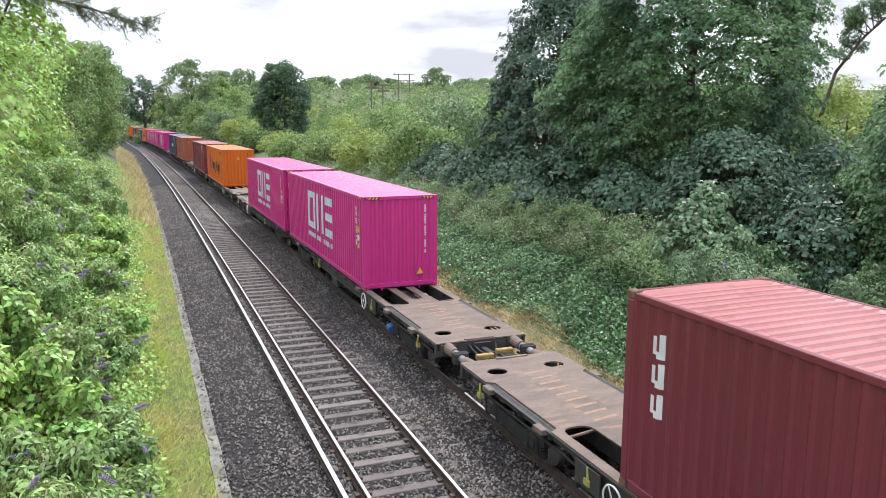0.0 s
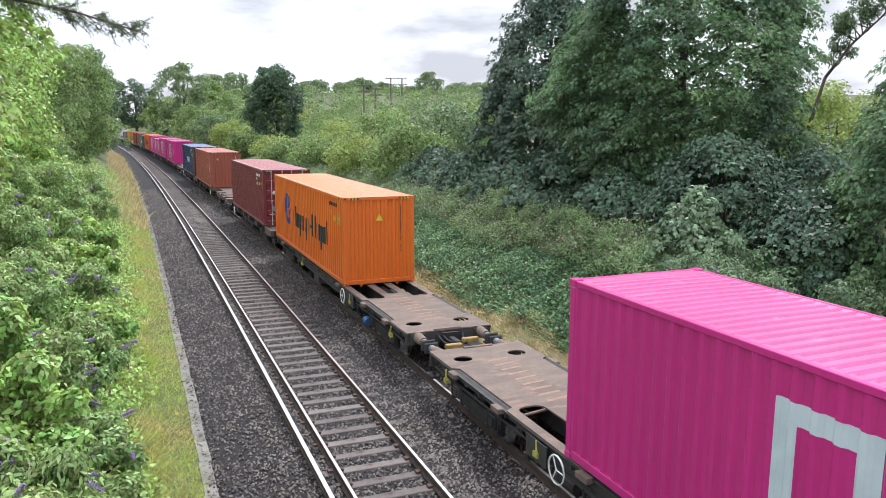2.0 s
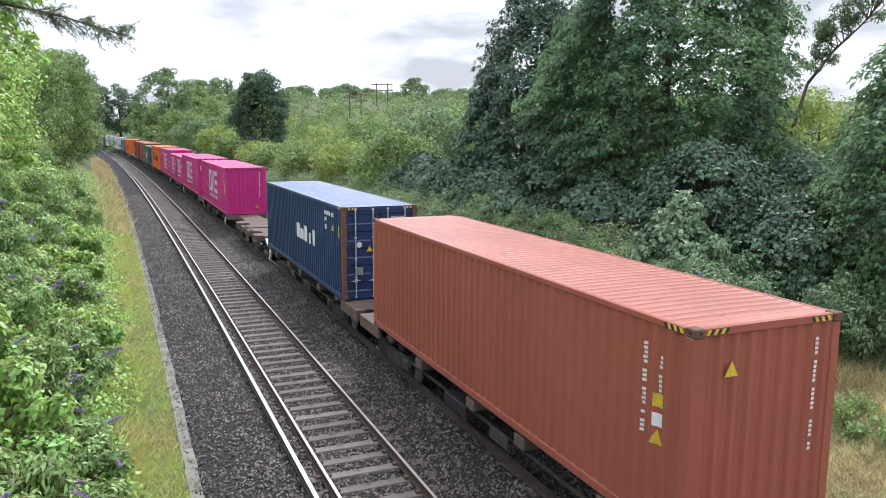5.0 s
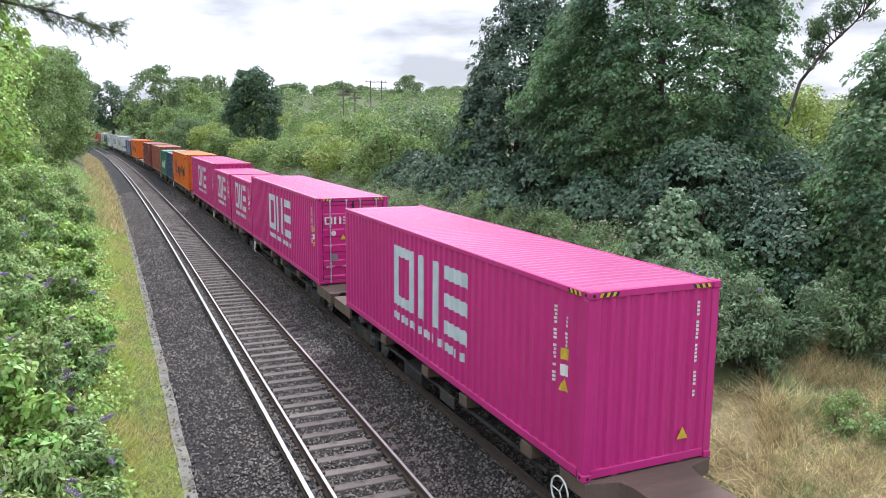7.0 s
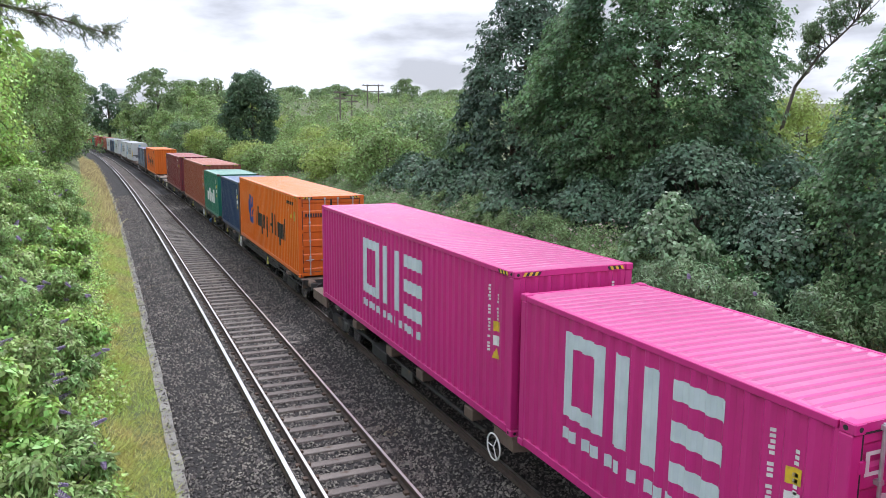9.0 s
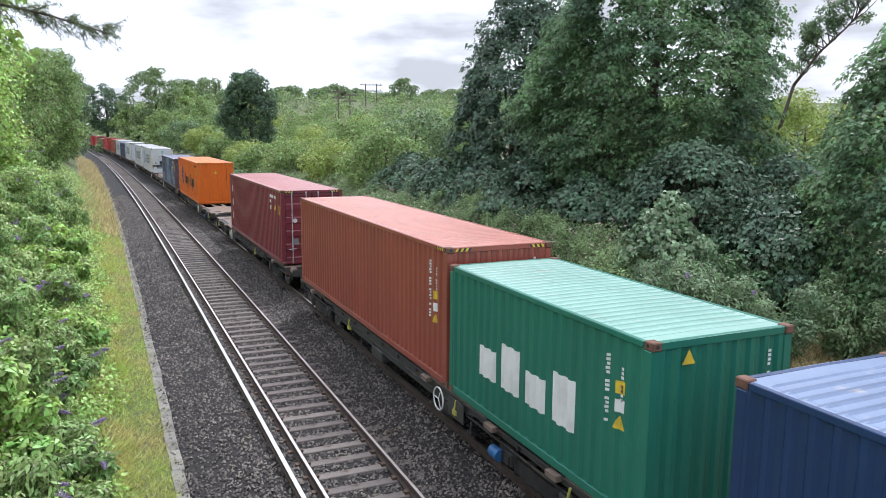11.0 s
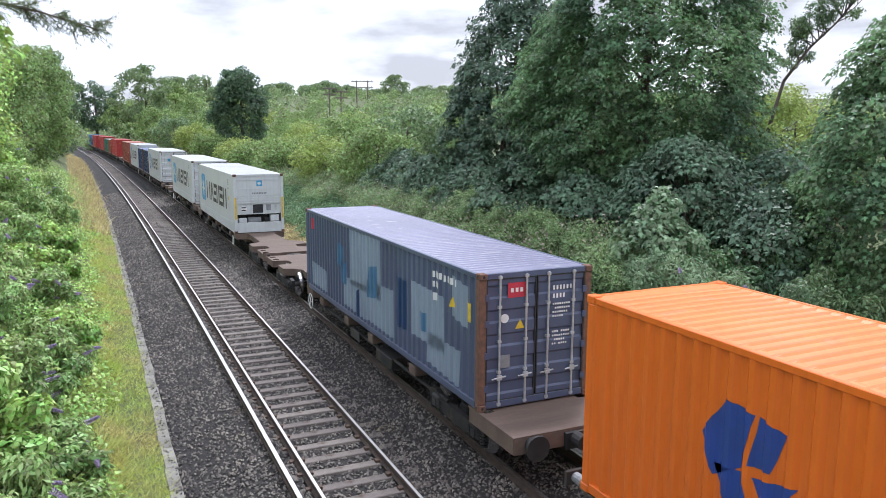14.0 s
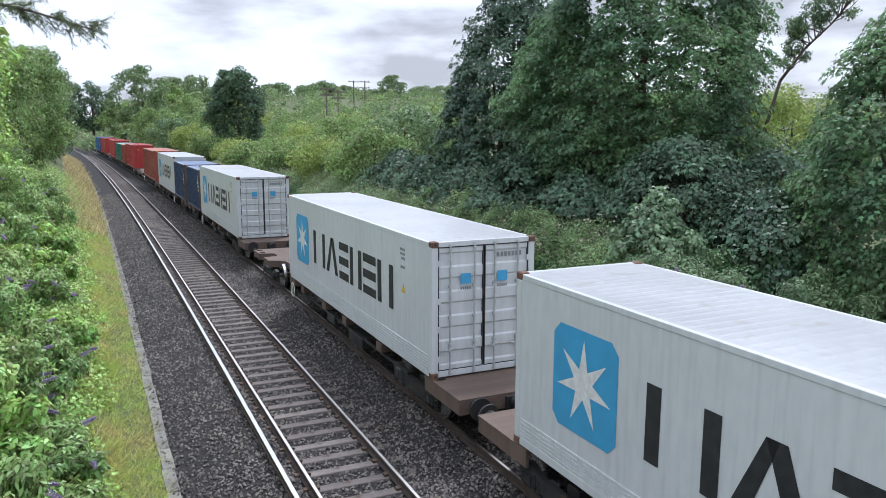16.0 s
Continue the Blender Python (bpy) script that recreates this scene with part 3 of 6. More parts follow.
def sycamore(kind, label, x, y, base, top, rad, leaf, n, mat, sprays=900, trunk=0.2, skirt=0.0, seed=1, r0=0.4, r1=0.85, wide=0.35, taper=0.5, lean=(0, 0), bias=0.5, thin=0.0):
    """A tree whose crown is made of flat drooping sprays in layers, widest at the given share of its height."""
    rng = np.random.default_rng(seed)
    t = tagged(empty(kind, x, y, base), label, "tree")
    h = top - base
    d = unit(rng.normal(size=(sprays, 3)))
    s = rng.uniform(bias, 1.0, sprays) ** 0.7
    f = 0.5 + 0.5 * d[:, 2] * s
    z = h * (skirt + (1 - skirt) * f)
    a = np.arctan2(d[:, 1], d[:, 0])
    out = np.clip(np.hypot(d[:, 0], d[:, 1]) * s, 0, 1)
    shape = np.where(f > wide, 1 - taper * np.clip((f - wide) / (1 - wide), 0, 1) ** 1.6, 1 - 0.22 * (wide - f) / wide)
    lump = 1 + 0.13 * np.sin(a * 3 + f * 9 + seed) + 0.08 * np.sin(a * 7 - f * 13)
    rr = rad * out ** 0.75 * shape * lump
    c = np.stack([rr * np.cos(a) + lean[0] * f, rr * np.sin(a) + lean[1] * f, z], 1)
    way = np.stack([np.cos(a), np.sin(a), np.zeros(sprays)], 1)
    r = rng.uniform(r0, r1, sprays)
    w = r ** 2 * np.where(f > 0.6, 1 - thin * np.clip((f - 0.6) / 0.2, 0, 1), 1.0)      # the top of a crown is airier
    i = rng.choice(sprays, n, p=w / w.sum())
    an, q = rng.uniform(0, 2 * np.pi, n), np.sqrt(rng.random(n))
    off = np.stack([np.cos(an), np.sin(an), np.zeros(n)], 1) * (q * r[i])[:, None]
    fall = (off * way[i]).sum(1)
    tilt = rng.uniform(-0.15, 0.95, sprays)
    p = c[i] + off
    p[:, 2] += -0.42 * q * q * r[i] - tilt[i] * fall + rng.normal(size=n) * 0.08
    nrm = unit(np.array([0, 0, 0.75]) + way[i] * 0.55 + off / r[i][:, None] * 0.35 + rng.normal(size=(n, 3)) * 0.30)
    array_mesh("crown", lobed(rng, p, nrm, leaf).reshape(-1, 3), 6, mat, t)
    bm = bmesh.new()
    prev, pr = Vector((0, 0, -0.3)), trunk * 1.25
    for k in range(1, 7):
        g = k / 6 * 0.85
        v = Vector((lean[0] * g + rng.normal() * 0.1, lean[1] * g + rng.normal() * 0.1, h * g))
        r2 = trunk * (1.15 - 0.17 * k)
        rod(bm, prev, v, pr, 9, r2)
        for _ in range(4):
            tip = c[rng.integers(sprays)]
            if tip[2] > v.z:
                part("limb", rod(bmesh.new(), v, Vector(tip), r2 * 0.4, 6, 0.015), M_bark, t)
        prev, pr = v, r2
    part("trunk", bm, M_bark, t, smooth=True)
    return t


def leaning_tree():
    """A thin tree that leans out past the big sycamore, with sparse tufts of leaf on forked limbs."""
    t = tagged(empty("willow_tree", 27.4, 29.2, 2.0), "thin leaning tree showing bare limbs against the sky", "tree")
    rng = np.random.default_rng(95)
    bm = bmesh.new()
    stem = [Vector(q) for q in ((0, 0, -0.3), (0.3, -0.3, 3.5), (0.8, -0.8, 6.6), (1.5, -1.6, 8.2), (2.2, -2.4, 9.3), (2.9, -3.1, 10.6))]
    for k, (p, q) in enumerate(zip(stem, stem[1:])):
        rod(bm, p, q, 0.12 - 0.02 * k, 8, 0.10 - 0.02 * k)
    tufts = []
    for k in range(34):
        f = rng.uniform(2.0, 4.99)
        q = stem[int(f)].lerp(stem[int(f) + 1], f - int(f))
        mid = q + Vector((rng.normal() * 0.35, rng.normal() * 0.35, rng.uniform(0.1, 0.7)))
        tip = mid + Vector((rng.normal() * 0.5, rng.normal() * 0.5, rng.uniform(0.2, 1.3)))
        rod(bm, q, mid, 0.035, 5, 0.022)
        rod(bm, mid, tip, 0.022, 5, 0.008)
        tufts += [mid.lerp(tip, 0.6), tip]
    part("trunk", bm, M_bark, t, smooth=True)
    foliage("crown", rng, [tuple(v) for v in tufts], rng.uniform(0.2, 0.42, len(tufts)), 7000, 0.15, M_maple, 0.5, t, flat=0.8, inner=0.3)


def spikes(rng, pts, ways, mat, parent, size=0.22, name="flower_spike"):
    """Buddleia flower spikes: tapering cones of tiny florets, each an own object."""
    bm = bmesh.new()
    for k in range(14):
        f = k / 13
        for a in range(5):
            an = a * 1.257 + k * 0.6
            rr = 0.034 * (1 - 0.75 * f) + 0.006
            m = Matrix.Translation((rr * math.cos(an), rr * math.sin(an), f * 0.24)) @ pose(0, 0, 0, 40 * math.cos(an), 40 * math.sin(an), math.degrees(an))
            bmesh.ops.create_grid(bm, x_segments=1, y_segments=1, size=0.014, matrix=m)
    first = part(name, bm, mat, parent)
    for i, (p, w) in enumerate(zip(pts, ways)):
        o = first if i == 0 else new(name, first.data)
        o.parent = parent
        o.matrix_basis = Matrix.Translation(p) @ Vector(w).to_track_quat("Z", "Y").to_matrix().to_4x4() @ Matrix.Diagonal((1.0, 1.0, rng.uniform(0.6, 1.1), 1))


def bush(kind, label, x, y, base, clump_list, leaf, n, mat, width=0.4, flowers=0, seed=1, face=(1, 0), flat=0.8, stems=10, droop=0.35):
    """A shrub from clumps (dx, dy, dz, r)."""
    rng = np.random.default_rng(seed)
    t = tagged(empty(kind, x, y, base), label, "bush")
    c = np.array(clump_list, float)
    sub_c, sub_r = [], []
    for cx, cy, cz, r in c:
        k = max(4, int(9 * r * r) + 4)
        d = unit(rng.normal(size=(k, 3)) + np.array([0, 0, 0.3]))
        q = np.array([cx, cy, cz]) + d * r * rng.uniform(0.4, 0.95, (k, 1))
        sub_c.append(q)
        sub_r.append(rng.uniform(0.28, 0.5, k) * max(0.6, min(1.3, r)))
    sc, sr = np.concatenate(sub_c), np.concatenate(sub_r)
    foliage("leaves", rng, sc, sr, n, leaf, mat, width, t, flat=flat, droop=droop, inner=0.45)
    for _ in range(stems):
        tip = sc[rng.integers(len(sc))]
        part("stem", rod(bmesh.new(), (rng.normal() * 0.2, rng.normal() * 0.2, -0.2), tip, 0.03, 6, 0.008), M_bark, t)
    if flowers:
        pts, ways = [], []
        for _ in range(flowers):
            i = rng.integers(len(sc))
            d = unit(np.array([face[0], face[1], 0.5]) + rng.normal(size=3) * 0.6)
            pts.append(sc[i] + d * sr[i] * 1.02)
            ways.append(unit(d + np.array([0, 0, -0.25])))
        spikes(rng, pts, ways, M_purple, t)
    return t


def cover(name, label, category, rng, n, xr_fn, y_fn, h_fn, leaf, mat, width=0.7, spread=0.5, droop=0.25, lift=0.0):
    """Low growth that follows the ground: clumps of height h on the bank."""
    y = y_fn(n)
    xr = xr_fn(n, y)
    gz = np.array([ground_z(a, b) for a, b in zip(xr, y)])
    b = -np.maximum(0, y - 13.4) ** 2 / 6814.0
    h = h_fn(xr, y)
    p = np.stack([xr + b, y, gz + h * rng.uniform(0.15, 1.0, n) ** 0.6 + lift], 1) + rng.normal(size=(n, 3)) * np.array([spread, spread, spread * 0.3]) * 0.3
    nrm = unit(np.array([0.15, -0.15, 0.8]) + rng.normal(size=(n, 3)) * 0.5)
    k = kites(rng, p, nrm, leaf, leaf * width, droop)
    return tagged(array_mesh(name, k.reshape(-1, 3), 4, mat), label, category, kind="stuff")


def blades(name, label, rng, n, xr, y, h, mat, lean=0.35, w=0.012, category="grass"):
    gz = np.array([ground_z(a, b) for a, b in zip(xr, y)])
    b = -np.maximum(0, y - 13.4) ** 2 / 6814.0
    p = np.stack([xr + b, y, gz - 0.02], 1)
    hh = h * rng.uniform(0.4, 1.3, n)
    an = 6.3 * np.sin(np.floor(xr * 7) * 12.9 + np.floor(y * 6.3) * 78.2)      # each small tuft leans its own way
    ln = (rng.normal(size=(n, 2)) + np.stack([np.cos(an), np.sin(an)], 1) * 0.6) * lean * hh[:, None]
    sd = rng.normal(size=(n, 2))
    sd = sd / np.linalg.norm(sd, axis=1, keepdims=True) * (w * (1 + 0.03 * y))[:, None]
    z0 = np.zeros((n, 1))
    tip = p + np.concatenate([ln * 1.2, (hh * 0.95)[:, None]], 1)
    s3 = np.concatenate([sd, z0], 1)
    k = np.stack([p - s3 * 1.3, p + s3 * 1.3, tip], 1)
    return tagged(array_mesh(name, k.reshape(-1, 3), 3, mat), label, category, kind="stuff")


def wave(a, b, s):
    return 0.5 + 0.5 * np.sin(a * s + 1.7 * np.sin(b * s * 0.7)) * np.cos(b * s * 0.9 + 0.8)


def vegetation_left():
    rng = np.random.default_rng(11)
    # verge grass
    n = 70000
    y = 8 + 105 * rng.random(n) ** 2.0
    x = -2.98 - rng.random(n) ** 1.1 * (1.5 + 0.25 * np.sin(y * 0.8))
    blades("verge_grass", "yellow-green uncut verge grass beside the kerb", rng, n, x, y, 0.11 + 0.20 * (x < -3.7) * wave(x, y, 1.3), M_grass, 0.7, 0.0052)
    n = 16000
    y = 48 + 115 * rng.random(n)
    x = -3.15 - rng.random(n) * 2.4
    blades("dry_verge_grass", "straw-coloured dry grass at the trackside", rng, n, x, y, np.full(n, 0.55), M_dry, 0.4, 0.008)
    # low bramble and weeds over the whole bank
    hf = lambda a, b: 0.15 + 0.75 * np.clip((-a - 4.1) / 1.5, 0, 1) * (0.35 + 0.65 * wave(a, b, 1.1))
    cover("bank_undergrowth", "bright green bramble and weeds covering the cutting side", "undergrowth", rng, 74000,
          lambda k, yy: -4.15 - 0.25 * np.sin(yy * 0.9) - rng.random(k) ** 1.3 * (2.4 + 0.14 * yy), lambda k: 7.5 + 85 * rng.random(k) ** 1.7, hf, 0.115, M_bank_leaf, 0.66)
    # buddleia bushes down the bank
    spots = [(-5.35, 10.2, 0.95, 21), (-6.1, 12.6, 1.1, 22), (-5.0, 13.4, 0.7, 23), (-5.7, 15.8, 1.0, 24), (-7.2, 15.2, 1.2, 25), (-5.3, 18.6, 0.85, 26),
             (-6.9, 19.8, 1.25, 27), (-5.0, 21.5, 0.65, 33), (-5.9, 23.8, 1.05, 28), (-7.8, 25.2, 1.35, 29), (-5.6, 28.2, 0.9, 30), (-7.0, 31.0, 1.2, 31), (-8.8, 33.0, 1.5, 32),
             (-5.8, 35.5, 0.9, 34), (-7.6, 39.0, 1.4, 35), (-6.0, 43.5, 1.1, 36), (-8.6, 46.0, 1.7, 37), (-6.6, 51.0, 1.3, 38), (-9.5, 55.0, 2.0, 39)]
    for i, (bx, by, s, sd) in enumerate(spots):
        g = ground_z(bx, by)
        cl = [(0, 0, s * 0.75, s * 0.8), (s * 0.7, -s * 0.4, s * 0.45, s * 0.6), (-s * 0.6, s * 0.5, s * 0.9, s * 0.7), (s * 0.3, s * 0.8, s * 0.5, s * 0.6), (-s * 0.2, -s * 0.8, s * 0.55, s * 0.6)]
        near = by < 30
        lush = i % 3 == 1
        bush("buddleia_bush" if not lush else "bramble_bush",
             "flowering buddleia with drooping purple spikes on the bank" if not lush else "dense bright green bramble thicket on the bank", bx + bend(by), by, g,
             cl, 0.145 if near else 0.18, int((10000 if near else 5200) * s), M_buddleia if not lush else M_bank_leaf, 0.36 if not lush else 0.62, 0 if lush else (11 if near else 7), sd, (0.8, -0.5))
    # nearest arching buddleia shoots over the verge
    bush("buddleia_bush", "low arching buddleia reaching over the verge grass", -4.75, 11.9, 0.15, [(0, 0, 0.5, 0.5), (0.45, 0.1, 0.35, 0.35), (-0.4, -0.4, 0.6, 0.55), (0.2, -0.9, 0.3, 0.45)], 0.16, 6500, M_buddleia, 0.34, 9, 51, (1, -0.3))
    # taller trees along the top of the bank
    for x, y, top, rad, sd, mat, lab, nn in ((-10.5, 30, 9.5, 3.2, 61, M_bank_leaf, "sunlit hazel on top of the bank", 9000), (-10.3, 44, 11.4, 3.0, 62, M_bank_leaf, "tall leafy tree on top of the bank", 9000),
                                  (-10.0, 58, 12.8, 3.6, 63, M_hedge, "bushy green tree on the cutting side", 9000), (-8.6, 74, 13.4, 3.9, 64, M_hedge, "bushy green tree on the cutting side", 12000),
                                  (-8.2, 90, 14.6, 4.1, 65, M_hedge, "bushy green tree on the cutting side", 12000), (-7.2, 112, 15.6, 3.6, 66, M_maple, "dense tree leaning towards the line", 14000),
                                  (-7.8, 130, 16.0, 4.0, 67, M_maple, "dense tree beside the line", 10000), (-12.5, 160, 16.5, 4.8, 68, M_dark_tree, "dark tree beyond the bend", 6000), (-7.0, 168, 13.0, 3.6, 71, M_maple, "dense tree beside the line", 6000), (-8.0, 190, 14.0, 4.0, 72, M_dark_tree, "dark tree beyond the bend", 6000), (-13.5, 190, 17, 5.0, 69, M_dark_tree, "dark tree beyond the bend", 5000)):
        tree("bank_tree", lab, x + bend(y), y, ground_z(x, y) - 0.1, top, rad, 0.13 + 0.0016 * y, int(nn * 1.2), mat, clumps=110, seed=sd, skirt=-0.02, r0=0.6, r1=1.2)
    # close leafy sprays at the edge of the bank by the viewpoint
    sycamore("field_maple", "close leafy field maple leaning out from the bank", -7.7, 12.2, 2.2, 9.8, 1.35, 0.13, 11000, M_bank_leaf, 170, 0.12, 0.15, 70, 0.22, 0.45, 0.75, 0.35, (2.0, 0.0))


def larch_branch():
    t = tagged(empty("larch_tree", -8.6, 10.6, 4.0), "larch with a bare drooping needle branch against the sky", "tree")
    rng = np.random.default_rng(8)
    bm = bmesh.new()
    rod(bm, (0, 0, -0.5), (0.1, 0, 4.0), 0.16, 10, 0.13)
    rod(bm, (0.1, 0, 4.0), (0.0, 0.1, 8.0), 0.13, 10, 0.06)
    part("trunk", bm, M_bark, t)
    bm = bmesh.new()
    path = [Vector(q) for q in ((0.05, 0, 4.15), (1.1, 0.5, 4.20), (2.2, 0.9, 4.02), (3.2, 1.1, 3.84), (4.1, 1.2, 3.70), (4.85, 1.25, 3.50))]
    for a, b, r in zip(path, path[1:], (0.05, 0.04, 0.03, 0.022, 0.013)):
        rod(bm, a, b, r, 7, r * 0.75)
    pts = []
    for k in range(120):
        f = rng.uniform(0.12, 1.0)
        i = min(4, int(f * 5))
        q = path[i].lerp(path[i + 1], f * 5 - i)
        d = Vector((rng.uniform(0.1, 0.7), rng.uniform(-0.7, 0.7), rng.uniform(-0.6, 0.5))) * rng.uniform(0.35, 0.85) * (1.15 - 0.5 * f)
        e2 = q + d + Vector((0, 0, -0.12 * d.length))
        rod(bm, q, e2, 0.005, 5, 0.003)
        for _ in range(11):
            pts.append(q.lerp(e2, rng.uniform(0.15, 1.0)))
    part("branch", bm, M_bark, t)
    p = np.repeat(np.array([tuple(v) for v in pts]), 6, 0) + rng.normal(size=(len(pts) * 6, 3)) * 0.02
    nrm = unit(rng.normal(size=p.shape))
    k = kites(rng, p, nrm, 0.085, 0.008, 0.2)
    array_mesh("needles", k.reshape(-1, 3), 4, M_larch, t)


def vegetation_right():
    rng = np.random.default_rng(12)
    n = 85000
    y = 7 + 75 * rng.random(n) ** 2.5
    x = 5.75 + rng.random(n) * (1.75 + 5.2 * np.clip((14.5 - y) / 5, 0, 1)) + 0.3 * np.sin(y)
    blades("dry_grass", "dry straw-coloured grass flattened beside the far track", rng, n, x, y, 0.10 + 0.16 * wave(x, y, 1.9) + 0.10 * np.clip((x - 9.5) / 2, 0, 1), M_dry, 1.1, 0.0060)
    n = 9000
    y = 7 + 45 * rng.random(n) ** 1.6
    x = 6.4 + rng.random(n) * (1.6 + 3.2 * np.clip((13.5 - y) / 5, 0, 1))
    blades("green_grass", "green grass stalks among the dry grass", rng, n, x, y, 0.10 + 0.22 * wave(x, y, 1.0), M_herb, 0.6, 0.004)
    # ivy sheet over the bank
    cover("ivy", "dense small-leaved ivy covering the bank", "ivy", rng, 68000, lambda k, yy: 7.1 + 0.25 * np.sin(yy * 0.7) + rng.random(k) * 3.0,
          lambda k: 14.5 + 75 * rng.random(k) ** 1.6, lambda a, b: 0.10 + 0.30 * wave(a, b, 1.7), 0.11, M_ivy, 0.9, 0.3)
    # tall herbs with pale seed heads above the ivy
    cover("tall_herbs", "tall willowherb and nettles above the ivy", "undergrowth", rng, 50000, lambda k, yy: 9.4 + 0.35 * np.sin(yy * 0.6) + rng.random(k) * 2.6,
          lambda k: 17 + 60 * rng.random(k) ** 1.5, lambda a, b: 0.5 + 0.9 * wave(a, b, 1.3), 0.14, M_herb, 0.30, 0.25, 0.1)
    cover("willowherb_heads", "pale pinkish seed heads of willowherb", "undergrowth", rng, 2600, lambda k, yy: 9.4 + rng.random(k) * 2.2,
          lambda k: 19 + 55 * rng.random(k) ** 1.4, lambda a, b: 0.8 + 0.8 * wave(a, b, 1.3), 0.10, M_pinkbloom, 0.7, 0.2, -0.5)
    # buddleia beside the dry grass
    bush("buddleia_bush", "large grey-green buddleia with a few purple flower spikes", 9.4, 14.4, 0.30,
         [(0, 0, 1.1, 1.15), (-1.0, -0.7, 0.7, 0.9), (0.9, -1.0, 0.8, 1.0), (0.1, 0.9, 1.6, 1.0), (-1.1, 0.6, 1.1, 0.9), (1.4, 0.1, 1.3, 1.1), (-0.3, 0.2, 2.1, 0.8), (0.4, -1.3, 0.6, 0.7), (1.4, -1.4, 0.7, 0.7), (-1.2, -0.2, 0.5, 0.7), (2.1, -1.0, 1.0, 1.0), (1.0, 0.9, 1.9, 0.8)],
         0.15, 28000, M_buddleia_grey, 0.33, 18, 81, (-0.7, -0.7))
    bush("shrub", "pale green leafy shrub behind the buddleia", 12.0, 16.4, 0.75, [(0, 0, 1.2, 1.2), (1.2, -0.8, 1.0, 1.1), (-1.0, 0.9, 1.0, 1.1), (0.3, 1.4, 1.4, 1.1)], 0.16, 15000, M_sycamore, 0.5, 0, 83)
    k = 14000
    yy = 8.2 + 5.5 * rng.random(k)
    xx = 1.07 * yy - 3.3 + 4.4 * rng.random(k)
    blades("tall_grass", "tall green and straw grass below the sycamores", rng, k, xx, yy, 0.12 + (0.12 + 0.35 * np.clip((yy - 9.8) / 2, 0, 1)) * wave(xx, yy, 1.9), M_herb, 0.5, 0.005)
    k = 15000
    yy = 8.2 + 5.5 * rng.random(k)
    xx = 1.07 * yy - 3.7 + 4.4 * rng.random(k)
    blades("tall_dry_grass", "tall straw-coloured grass stems below the sycamores", rng, k, xx, yy, 0.16 + (0.14 + 0.45 * np.clip((yy - 9.8) / 2, 0, 1)) * wave(xx, yy, 2.3), M_dry, 0.6, 0.0060)
    bush("nettle_clump", "bright green nettles in the dry grass", 9.3, 10.0, 0.05, [(0, 0, 0.22, 0.35), (0.6, -0.3, 0.2, 0.35), (0.2, 0.5, 0.3, 0.35), (0.8, 0.4, 0.25, 0.4), (1.2, -0.1, 0.2, 0.4), (0.3, -0.7, 0.15, 0.3), (1.1, -0.8, 0.15, 0.35)], 0.09, 3600, M_hedge, 0.5, 0, 84)
    bush("shrub", "grey-green shrub under the sycamores", 13.0, 12.8, 0.45, [(0, 0, 0.9, 1.0), (0.9, -0.6, 0.9, 0.9), (-0.4, -0.8, 0.6, 0.7), (0.6, 0.8, 1.2, 0.9)], 0.15, 8500, M_maple, 0.36, 0, 82)
    # sycamores
    sycamore("young_sycamore", "young sycamore with pale green layered leaves", 11.3, 17.6, 1.0, 4.4, 1.45, 0.17, 4600, M_sycamore_lit, 70, 0.06, 0.05, 90, 0.22, 0.5, 0.35, 0.6)
    for i, (x, y, h) in enumerate(((10.3, 20.6, 1.0), (10.9, 23.4, 1.15), (10.6, 26.6, 1.0), (11.3, 30.0, 1.25), (10.9, 34.0, 1.1), (11.6, 38.5, 1.3), (11.2, 44.0, 1.2))):
        bush("willowherb_clump", "upright clump of pale grey-green willowherb going to seed", x + bend(y), y, ground_z(x, y) - 0.1, [(0, 0, h * 0.6, 0.7), (0.5, 0.7, h * 0.7, 0.65), (-0.4, -0.6, h * 0.55, 0.6), (0.2, 0.0, h * 1.05, 0.5), (0.1, 1.0, h * 0.95, 0.5)], 0.13, 4200, M_herb, 0.26, 0, 300 + i, flat=1.1, droop=-0.2)
    sycamore("sycamore_tree", "large dark green sycamore in full leaf", 17.5, 26.5, 1.9, 16.6, 5.4, 0.165, 128000, M_sycamore, 2600, 0.3, -0.03, 91, 0.26, 0.58, 0.35, 0.28, (0.7, 0), bias=0.6, thin=0.4)
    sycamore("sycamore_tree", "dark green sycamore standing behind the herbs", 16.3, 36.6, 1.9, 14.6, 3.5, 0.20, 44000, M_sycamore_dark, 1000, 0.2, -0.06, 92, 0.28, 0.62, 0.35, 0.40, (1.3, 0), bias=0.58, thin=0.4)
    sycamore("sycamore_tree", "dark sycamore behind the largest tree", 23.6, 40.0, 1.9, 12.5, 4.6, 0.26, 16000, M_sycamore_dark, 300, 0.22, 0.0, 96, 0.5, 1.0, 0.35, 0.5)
    sycamore("sycamore_tree", "broad sycamore with paler lit leaves near the bridge", 16.7, 13.6, 0.5, 9.9, 3.15, 0.15, 44000, M_sycamore, 700, 0.18, -0.04, 93, 0.28, 0.58, 0.35, 0.5, bias=0.58)
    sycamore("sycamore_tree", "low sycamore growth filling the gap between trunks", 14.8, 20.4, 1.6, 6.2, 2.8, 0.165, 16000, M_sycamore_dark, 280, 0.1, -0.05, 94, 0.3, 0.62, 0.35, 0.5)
    leaning_tree()
